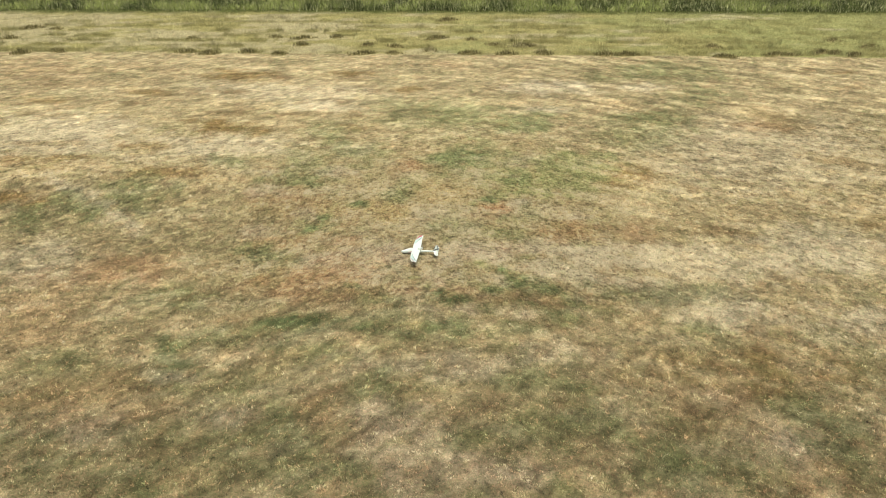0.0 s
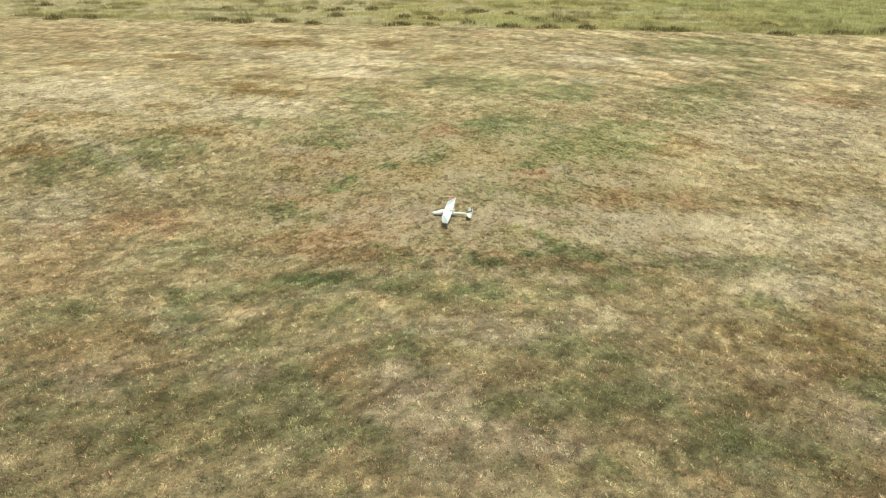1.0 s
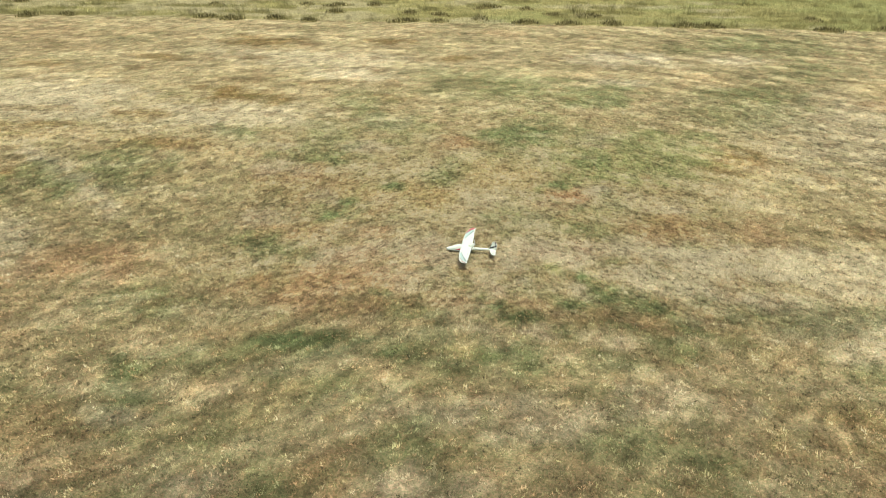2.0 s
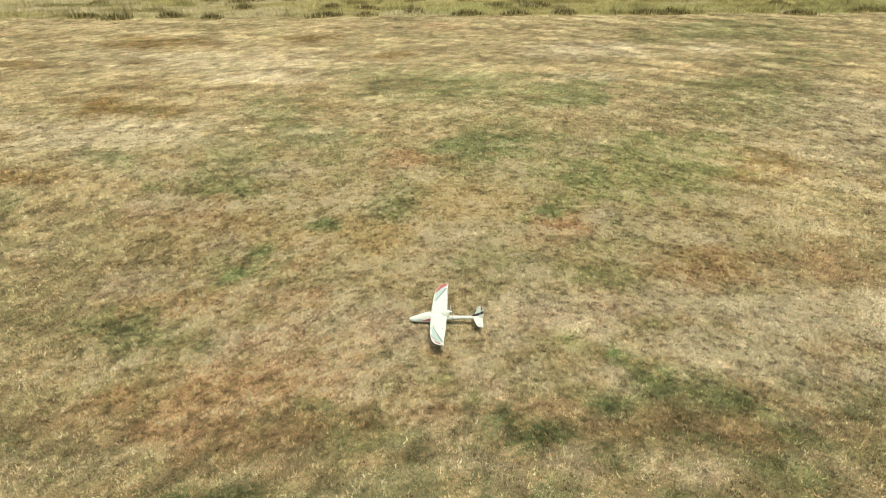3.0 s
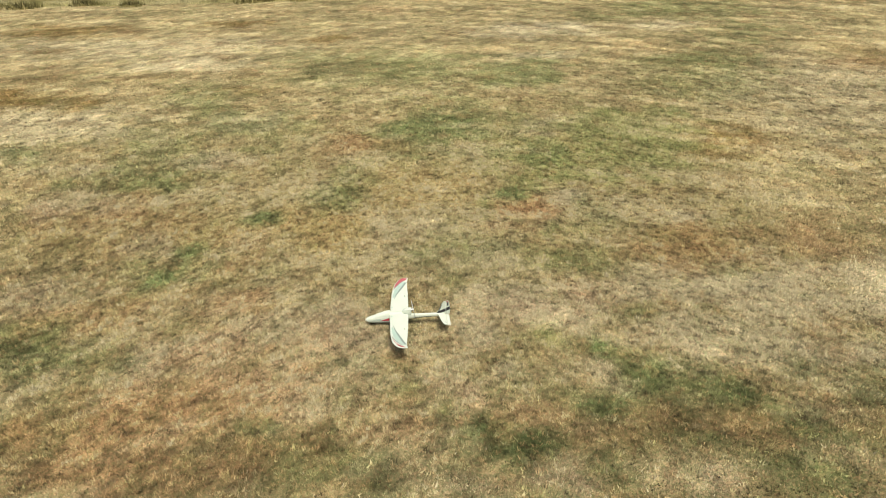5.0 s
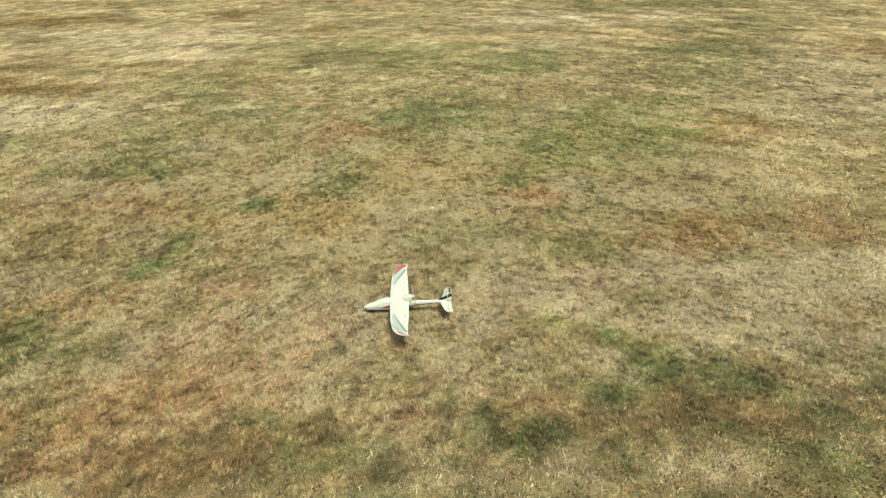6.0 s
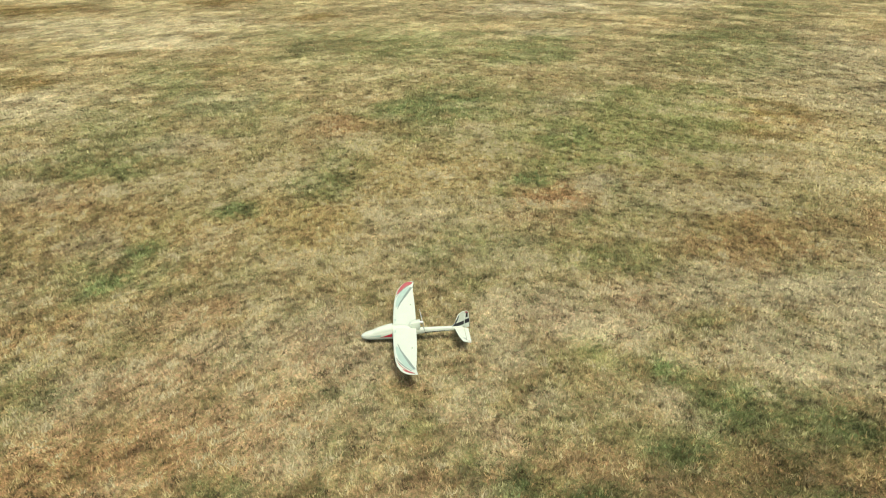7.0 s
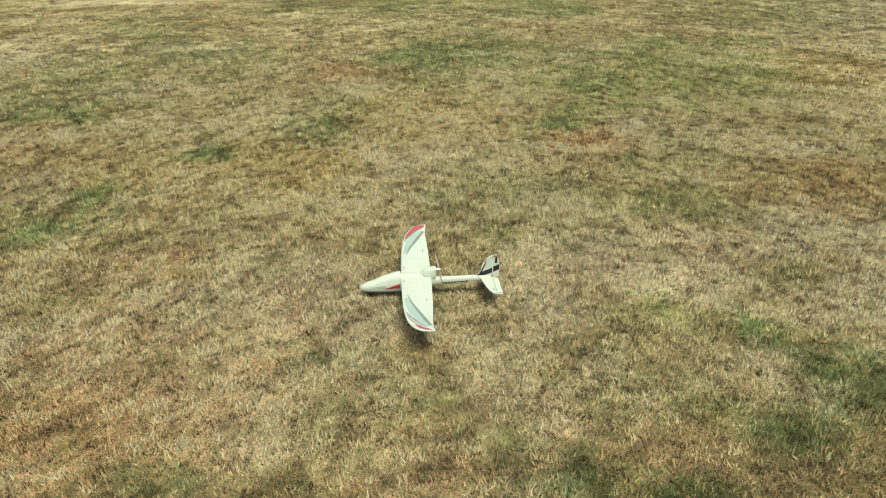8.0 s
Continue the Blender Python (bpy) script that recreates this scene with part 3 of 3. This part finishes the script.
def verge_grass(count, seed):
    rng = np.random.RandomState(seed)
    x = (rng.rand(count) * 2 - 1) * 32
    y = verge_line(x) + 10 * rng.rand(count) + 0.15 * rng.randn(count)
    cx, cy, d, r1, r2, r3 = tussocks(x, y, 0.45, 0.22, 15)
    rgb = turf_colour(cx, cy + 0.3) * (0.65 + 0.54 * r1)[:, None] * (0.85 + 0.3 * rng.rand(count))[:, None]
    rgb = blend(rgb, np.array([0.22, 0.20, 0.075]), (r2 < 0.2) * 0.8)
    tall = 0.16 * (0.3 + rng.rand(count)) * (0.3 + r2 * (r2 > 0.5)) * (1.2 - 0.6 * d) * (1 + 0.9 * smooth(y - verge_line(x), 0.5, 0.1)) * (0.8 + 1.3 * verge_rows(cx, cy))
    blades("verge_grass", x, y, tall, 0.012 + 0.012 * rng.rand(count), 0.2 + 0.6 * rng.rand(count), rgb, rng,
           "rough yellow-green verge grass beyond the mown field")


verge_grass(220000, 4)


def crop_grass(count, seed):
    """Tall seeding grass along the far side of the verge."""
    rng = np.random.RandomState(seed)
    x = (rng.rand(count) * 2 - 1) * 36
    deep = rng.rand(count) ** 1.4 * 7
    y = crop_line(x) + deep + 0.25 * rng.randn(count)
    thin = clouds(x, y, 1.6, 80)
    keep = thin > 0.22
    x, y, deep, thin = x[keep], y[keep], deep[keep], thin[keep]
    n = len(x)
    tone = clouds(x / 1.5, y, 1.2, 81)
    rgb = blend(np.repeat(np.array([[0.066, 0.088, 0.024]]), n, 0), np.array([0.25, 0.30, 0.085]), smooth(tone, 0.4, 0.6))
    rgb *= (0.35 + 1.2 * rng.rand(n))[:, None]
    pale = rng.rand(n) < 0.2
    rgb[pale] = np.array([0.38, 0.40, 0.19]) * (0.7 + 0.6 * rng.rand(pale.sum()))[:, None]
    tall = (0.3 + 0.85 * smooth(deep, 0, 1.3)) * (0.25 + 0.85 * rng.rand(n)) * (0.7 + 0.5 * thin)
    leaf = rng.rand(n) < 0.6
    lift = np.where(leaf, tall * (0.2 + 0.65 * rng.rand(n)), 0.0)
    size = np.where(leaf, 0.16 + 0.16 * rng.rand(n), tall)
    lean = np.where(leaf, 0.3 + 0.6 * rng.rand(n), 0.05 + 0.25 * rng.rand(n))
    blades("tall_grass", x, y, size, 0.022 + 0.03 * rng.rand(n), lean, rgb, rng,
           "tall green seeding grass along the far verge", None, BLADE, lift)


crop_grass(190000, 6)


# ---- dark tufts at the edge of the verge ----
def tuft_mesh(seed):
    rng = np.random.RandomState(seed)
    n = 320
    x, y = np.clip(rng.randn(n) * 0.22, -0.45, 0.45), np.clip(rng.randn(n) * 0.11, -0.22, 0.22)
    fall = np.exp(-(x / 0.4) ** 2 - (y / 0.25) ** 2)
    tall = (0.08 + 0.20 * rng.rand(n)) * (0.4 + 0.6 * fall)
    turn, tip = rng.rand(n) * 2 * np.pi, rng.rand(n) * 2 * np.pi
    w, out = 0.012 + 0.012 * rng.rand(n), tall * (0.1 + 0.5 * rng.rand(n))
    a = np.c_[x - np.cos(turn) * w, y - np.sin(turn) * w, np.full(n, -0.03)]
    b = np.c_[x + np.cos(turn) * w, y + np.sin(turn) * w, np.full(n, -0.03)]
    c = np.c_[x + np.cos(tip) * out, y + np.sin(tip) * out, tall]
    rgb = np.array([0.15, 0.135, 0.048]) * (0.5 + 0.9 * rng.rand(n))[:, None]
    pale = rng.rand(n) < 0.12
    rgb[pale] = np.array([0.5, 0.44, 0.2])
    # a low mound of matted stems that carries the blades
    mound, shade = [], []
    for k in range(16):
        for (r0, z0), (r1, z1) in (((1.0, -0.03), (0.6, 0.035)), ((0.6, 0.035), (0.0, 0.06))):
            p, q = 2 * math.pi * k / 16, 2 * math.pi * (k + 1) / 16
            ring = lambda r, z, t: (0.5 * r * math.cos(t), 0.28 * r * math.sin(t), z)
            mound += [ring(r0, z0, p), ring(r0, z0, q), ring(r1, z1, q), ring(r0, z0, p), ring(r1, z1, q), ring(r1, z1, p)]
            shade += [np.array([0.19, 0.165, 0.062]) * rng.uniform(0.7, 1.2)] * 6
    me = fast_mesh("grass_tuft", np.concatenate([np.stack([a, b, c], 1).reshape(-1, 3), np.array(mound)]), 3, BLADE)
    set_tint(me, np.concatenate([np.repeat(rgb, 3, 0), np.array(shade)]))
    return me


TUFTS = [
    (-20.9, 37.9), (-19.5, 37.7), (-20.9, 35.7), (-11.1, 32.6), (-10.0, 32.3), (-8.2, 32.5),
    (-7.5, 35.4), (-11.6, 35.2), (-6.7, 32.2), (-18.9, 32.8), (-17.3, 33.1), (-6.0, 35.1),
    (-5.9, 33.8), (-4.4, 35.2), (-2.7, 33.6), (-2.8, 32.0), (-1.4, 33.3), (-1.4, 32.1),
    (0.3, 32.4), (0.6, 34.8), (2.1, 31.9), (2.3, 34.5), (3.4, 33.4), (3.8, 31.7),
    (5.5, 31.7), (4.8, 33.2), (1.2, 38.9), (13.6, 32.6), (8.3, 31.4), (9.2, 31.4),
    (13.6, 30.9), (15.9, 31.1), (16.5, 31.1), (18.1, 31.4), (18.7, 31.2), (19.4, 30.9),
    (20.9, 32.4), (19.8, 33.5),
]
tuft_meshes = [tuft_mesh(90 + k) for k in range(5)]
rng = np.random.RandomState(8)
for k, (x, y) in enumerate(TUFTS):
    ob = new("grass_tuft", tuft_meshes[k % 5])
    z = float(ground_height(np.array([x]), np.array([y]))[0])
    ob.matrix_world = pose(x, y, z, 0, 0, rng.uniform(-25, 25) + 180 * (k % 2)) @ Matrix.Diagonal((rng.uniform(0.7, 1.5), 1, rng.uniform(0.7, 1.2), 1))
    tagged(ob, "dark olive tuft of uncut grass on the verge", "grass tuft", "tufts along the mown edge")


# ---- the model glider ----
def part(name, bm, mat, parent, label=""):
    me = bpy.data.meshes.new(name)
    bmesh.ops.recalc_face_normals(bm, faces=bm.faces)
    bm.to_mesh(me)
    bm.free()
    me.materials.append(mat)
    for p in me.polygons:
        p.use_smooth = True
    me.set_sharp_from_angle(angle=radians(40))
    ob = new(name, me)
    ob.parent = parent
    return tagged(ob, label)


def loft(rings, closed=True, caps=True):
    """A skin through rings with equal numbers of points."""
    bm = bmesh.new()
    rows = [[bm.verts.new(p) for p in r] for r in rings]
    n = len(rows[0])
    for r, q in zip(rows, rows[1:]):
        for k in range(n if closed else n - 1):
            bm.faces.new((r[k], r[(k + 1) % n], q[(k + 1) % n], q[k]))
    if caps and closed:
        bm.faces.new(rows[0])
        bm.faces.new(rows[-1])
    return bm


def lerp(table, v):
    """Smooth reading of a table of rows (key, values...)."""
    keys = [r[0] for r in table]
    return [float(np.interp(v, keys, [r[k] for r in table])) for k in range(1, len(table[0]))]


glider = new("model_glider")
tagged(glider, "white foam model glider with red and grey stripes on dry grass", "model aeroplane")
glider.matrix_world = pose(-0.03, 14.028, 0.0, -1.7, 0, -6.5)

# half wing: distance from root, leading edge, trailing edge, height
WING = [(0.0, -0.093, 0.096, 0.132), (0.2, -0.090, 0.095, 0.135), (0.35, -0.084, 0.091, 0.138), (0.45, -0.073, 0.086, 0.141),
        (0.52, -0.058, 0.082, 0.145), (0.57, -0.037, 0.082, 0.151), (0.60, -0.019, 0.086, 0.157), (0.625, 0.008, 0.090, 0.162), (0.636, 0.034, 0.092, 0.165), (0.641, 0.056, 0.090, 0.166)]


def wing_point(side, span, s, lift=0.0, under=False):
    """A point of the skin: s runs from the leading (0) to the trailing edge (1)."""
    front, back, z = lerp(WING, span)
    chord = back - front
    thick = 0.6 * chord * (0.2969 * math.sqrt(max(s, 0)) - 0.126 * s - 0.3516 * s * s + 0.2843 * s ** 3 - 0.1015 * s ** 4)
    return Vector((front + s * chord, side * span, z + (-0.35 if under else 1.0) * thick + lift))


def half_wing(side):
    rings = []
    spans = [0.0, 0.05, 0.12, 0.2, 0.28, 0.35, 0.4, 0.45, 0.49, 0.52, 0.545, 0.57, 0.585, 0.60, 0.613, 0.625, 0.633, 0.638, 0.641]
    steps = [0.0, 0.012, 0.04, 0.1, 0.2, 0.32, 0.46, 0.6, 0.75, 0.9, 1.0]
    for v in spans:
        upper = [wing_point(side, v, s) for s in steps]
        lower = [wing_point(side, v, s, under=True) - Vector((0, 0, 0.002)) for s in reversed(steps[1:])]
        rings.append(upper + lower)
    return loft(rings)


def film(side, rows, lift=0.0012):
    """A strip of coloured film on the upper skin; rows: span, s from, s to."""
    rings = []
    for (v0, a0, b0), (v1, a1, b1) in zip(rows, rows[1:]):
        for k in range(6):
            f = k / 6
            v, a, b = v0 + (v1 - v0) * f, a0 + (a1 - a0) * f, b0 + (b1 - b0) * f
            rings.append([wing_point(side, v, a + (b - a) * j / 8, lift) for j in range(9)])
    v, a, b = rows[-1]
    rings.append([wing_point(side, v, a + (b - a) * j / 8, lift) for j in range(9)])
    return loft(rings, closed=False)


for side in (-1, 1):
    wing = part("wing", half_wing(side), FOAM, glider)
    part("wing_stripe", film(side, [(0.24, 0.17, 0.19), (0.33, 0.27, 0.34), (0.42, 0.44, 0.56), (0.50, 0.62, 0.78), (0.565, 0.80, 0.97)]), GREY, wing, "dark grey tapering stripe")
    part("wing_stripe", film(side, [(0.27, 0.08, 0.16), (0.35, 0.10, 0.38), (0.43, 0.16, 0.56), (0.51, 0.34, 0.76), (0.575, 0.68, 0.90)], 0.0006), MINT, wing, "pale grey-green stripe")
    part("wing_stripe", film(side, [(0.42, 0.05, 0.08), (0.48, 0.15, 0.22), (0.54, 0.34, 0.44), (0.59, 0.57, 0.68)]), GREY, wing, "thin grey stripe")
    if side < 0:
        part("wing_stripe", film(side, [(0.44, 0.05, 0.06), (0.50, 0.11, 0.14), (0.55, 0.23, 0.27), (0.585, 0.37, 0.42)]), CRIMSON, wing, "thin dark red stripe")
    patch = [(0.46, 0.05, 0.08), (0.53, 0.07, 0.36), (0.58, 0.08, 0.64), (0.615, 0.11, 0.88), (0.632, 0.16, 0.90)]
    part("tip_patch", film(side, patch if side > 0 else [(0.565, 0.16, 0.22), (0.60, 0.20, 0.50), (0.62, 0.30, 0.70), (0.630, 0.45, 0.75)]), RED, wing, "red tip patch")
    hinge = film(side, [(0.28, 0.775, 0.785), (0.50, 0.765, 0.775)], 0.0016)
    part("aileron_hinge", hinge, FOAM, wing, "hinge groove of the aileron")
    horn = bmesh.new()
    bmesh.ops.create_cone(horn, cap_ends=True, segments=4, radius1=0.006, radius2=0.002, depth=0.02, matrix=Matrix.Translation(wing_point(side, 0.30, 0.8, 0.008)))
    part("control_horn", horn, FOAM, wing)

for side, span in ((1, 0.075), (-1, 0.055)):
    part("root_mark", film(side, [(span, 0.08, 0.12), (span + 0.028, 0.06, 0.14)], 0.0016), MINT, glider, "small grey mark")
part("root_slit", film(-1, [(0.020, 0.74, 0.97), (0.026, 0.74, 0.97)], 0.0016), GREY, glider, "narrow dark slit")

# fuselage: x, half width, half height, middle height
HULL = [(-0.352, 0.004, 0.004, 0.062), (-0.347, 0.013, 0.013, 0.062), (-0.335, 0.021, 0.021, 0.063), (-0.31, 0.029, 0.030, 0.066), (-0.27, 0.036, 0.038, 0.071),
        (-0.22, 0.041, 0.045, 0.077), (-0.16, 0.044, 0.052, 0.084), (-0.09, 0.045, 0.060, 0.092), (0.0, 0.041, 0.058, 0.094), (0.06, 0.033, 0.048, 0.096),
        (0.10, 0.024, 0.034, 0.095), (0.15, 0.019, 0.026, 0.095), (0.30, 0.0165, 0.022, 0.100), (0.46, 0.013, 0.018, 0.106), (0.475, 0.008, 0.012, 0.106)]


def hull_point(x, angle, lift=0.0):
    w, h, z = lerp(HULL, x)
    c, s = math.cos(angle), math.sin(angle)
    p = 0.82
    return Vector((x, (w + lift) * math.copysign(abs(c) ** p, c), z + (h + lift) * math.copysign(abs(s) ** p, s)))


hull = part("fuselage", loft([[hull_point(r[0], 2 * math.pi * k / 24) for k in range(24)] for r in HULL]), FOAM, glider)


def hull_film(x0, x1, low, high, n=10, lift=0.0012):
    """Film on the hull; low and high give the angles at the two ends."""
    rings = []
    for k in range(n + 1):
        f = k / n
        x, a, b = x0 + (x1 - x0) * f, low[0] + (low[1] - low[0]) * f, high[0] + (high[1] - high[0]) * f
        rings.append([hull_point(x, radians(a + (b - a) * j / 6), lift) for j in range(7)])
    return loft(rings, closed=False)


for turned in (False, True):
    flip = (lambda a: 180 - a) if turned else (lambda a: a)
    side_film = lambda x0, x1, a0, a1, b0, b1: hull_film(x0, x1, (flip(a0), flip(a1)), (flip(b0), flip(b1)))
    part("nose_flash", side_film(-0.195, -0.10, 186, 170, 188, 192), CRIMSON, hull, "crimson flash")
    part("nose_flash", side_film(-0.28, -0.19, 172, 165, 174, 183), MINT, hull, "pale grey flash")
    for k in range(9):
        x = 0.165 + 0.019 * k
        part("lettering_bar", side_film(x, x + (0.012 if k % 3 else 0.015), 188, 188, 208, 208), BLACK, hull, "illegible dark lettering")

# canopy hatch
hatch = []
for k in range(13):
    f = k / 12
    x = -0.255 + 0.16 * f
    w, h, z = lerp(HULL, x)
    rise = 0.020 * math.sin(math.pi * min(1, f * 0.62)) ** 0.8
    hatch.append([Vector((x, w * 0.9 * math.cos(a), z + h * 0.45 + (h * 0.56 + rise) * math.sin(a))) for a in [math.pi * j / 12 for j in range(13)]])
part("canopy_hatch", loft(hatch), FOAM, glider)

# motor pod, motor and propeller
POD = [(0.034, 0.010, 0.010, 0.150), (0.050, 0.019, 0.026, 0.150), (0.07, 0.022, 0.037, 0.150), (0.108, 0.023, 0.042, 0.151), (0.124, 0.022, 0.040, 0.154), (0.129, 0.017, 0.030, 0.160)]
boxy = lambda v: math.copysign(abs(v) ** 0.42, v)
pod = part("motor_pod", loft([[Vector((x, w * boxy(math.cos(2 * math.pi * k / 24)), z + h * boxy(math.sin(2 * math.pi * k / 24)))) for k in range(24)] for x, w, h, z in POD]), FOAM, glider)


def round_bar(radius, length, m, segments=16):
    bm = bmesh.new()
    bmesh.ops.create_cone(bm, cap_ends=True, segments=segments, radius1=radius, radius2=radius * 0.92, depth=length, matrix=m)
    return bm


HUB = Vector((0.148, 0.0, 0.174))
part("motor", round_bar(0.0125, 0.026, Matrix.Translation((0.134, 0, 0.174)) @ pose(0, 0, 0, 0, 90, 0)), STEEL, pod, "bare metal motor")
prop = part("propeller", round_bar(0.008, 0.016, Matrix.Translation(HUB) @ pose(0, 0, 0, 0, 90, 0)), FOAM, glider, "grey two-bladed pusher propeller with pale hub")
for turn in (-31, 149):
    rings = []
    for f, w, twist in ((0.0, 0.008, 65), (0.15, 0.010, 50), (0.4, 0.014, 32), (0.7, 0.013, 24), (0.9, 0.010, 20), (1.0, 0.004, 18)):
        c, s = math.cos(radians(twist)), math.sin(radians(twist))
        ring = [Vector((0.5 * w * a * s + b * c, 0.5 * w * a * c - b * s, 0.004 + 0.106 * f)) for a, b in ((-1, 0), (0, 0.0012), (1, 0), (0, -0.0012))]
        rings.append([Matrix.Translation(HUB) @ pose(0, 0, 0, 0, -13, 0) @ pose(0, 0, 0, turn, 0, 0) @ v for v in ring])
    part("propeller_blade", loft(rings), PROP, prop)


# tail
def plate(outline, thick, upright=False, z=0.0):
    """A flat foam surface with eased edges from an outline of (along, across)."""
    bm = bmesh.new()
    mid = Vector((sum(p[0] for p in outline) / len(outline), sum(p[1] for p in outline) / len(outline)))
    rings = []
    for inset, h in ((0.012, -0.5), (0.0, -0.3), (0.0, 0.3), (0.012, 0.5)):
        pts = [Vector(p).lerp(mid, inset) for p in outline]
        rings.append([Vector((p.x, h * thick, z + p.y)) if upright else Vector((p.x, p.y, z + h * thick)) for p in pts])
    bm.free()
    return loft(rings)


for side in (-1, 1):
    stab = part("tailplane", plate([(0.405, side * 0.010), (0.418, side * 0.06), (0.432, side * 0.12), (0.452, side * 0.175), (0.470, side * 0.200), (0.492, side * 0.205), (0.488, side * 0.10), (0.486, side * 0.010)], 0.007, z=0.110), FOAM, glider)
    part("elevator", plate([(0.488, side * 0.012), (0.490, side * 0.10), (0.494, side * 0.206), (0.522, side * 0.216), (0.526, side * 0.20), (0.522, side * 0.10), (0.520, side * 0.024)], 0.005, z=0.110), FOAM, stab)
    part("tip_edge", plate([(0.500, side * 0.196), (0.520, side * 0.206), (0.521, side * 0.200), (0.506, side * 0.190)], 0.0004, z=0.1132), RED, stab, "thin red edge at the tip")
    part("tail_stripe", plate([(0.466, side * 0.150), (0.490, side * 0.180), (0.490, side * 0.172), (0.474, side * 0.150)], 0.0004, z=0.1142), GREY, stab, "thin grey stripe")
fin = part("fin", plate([(0.385, 0.118), (0.412, 0.150), (0.428, 0.190), (0.444, 0.232), (0.460, 0.256), (0.484, 0.266), (0.486, 0.118)], 0.009, True), FOAM, glider)
rudder = part("rudder", plate([(0.488, 0.098), (0.488, 0.266), (0.508, 0.268), (0.520, 0.252), (0.530, 0.180), (0.528, 0.110)], 0.006, True), FOAM, fin)
for side in (-1, 1):
    def fin_film(name, outline, mat, owner, off, label):
        bm = plate(outline, 0.0005, True)
        bmesh.ops.translate(bm, verts=bm.verts, vec=(0, side * off, 0))
        part(name, bm, mat, owner, label)
    fin_film("fin_stripe", [(0.392, 0.122), (0.410, 0.146), (0.484, 0.178), (0.484, 0.142), (0.430, 0.122)], BLACK, fin, 0.0049, "black band")
    fin_film("fin_stripe", [(0.386, 0.119), (0.411, 0.150), (0.426, 0.188), (0.440, 0.224), (0.444, 0.220), (0.434, 0.186), (0.419, 0.150), (0.398, 0.122)], BLACK, fin, 0.0053, "thin black edge stripe")
    fin_film("rudder_stripe", [(0.490, 0.144), (0.490, 0.184), (0.526, 0.200), (0.528, 0.164)], BLACK, rudder, 0.0034, "black band")
    fin_film("rudder_stripe", [(0.491, 0.252), (0.491, 0.264), (0.508, 0.265), (0.517, 0.252)], RED, rudder, 0.0034, "red tip")
    fin_film("rudder_stripe", [(0.497, 0.208), (0.501, 0.250), (0.514, 0.252), (0.513, 0.210)], BLACK, rudder, 0.0034, "short black mark")
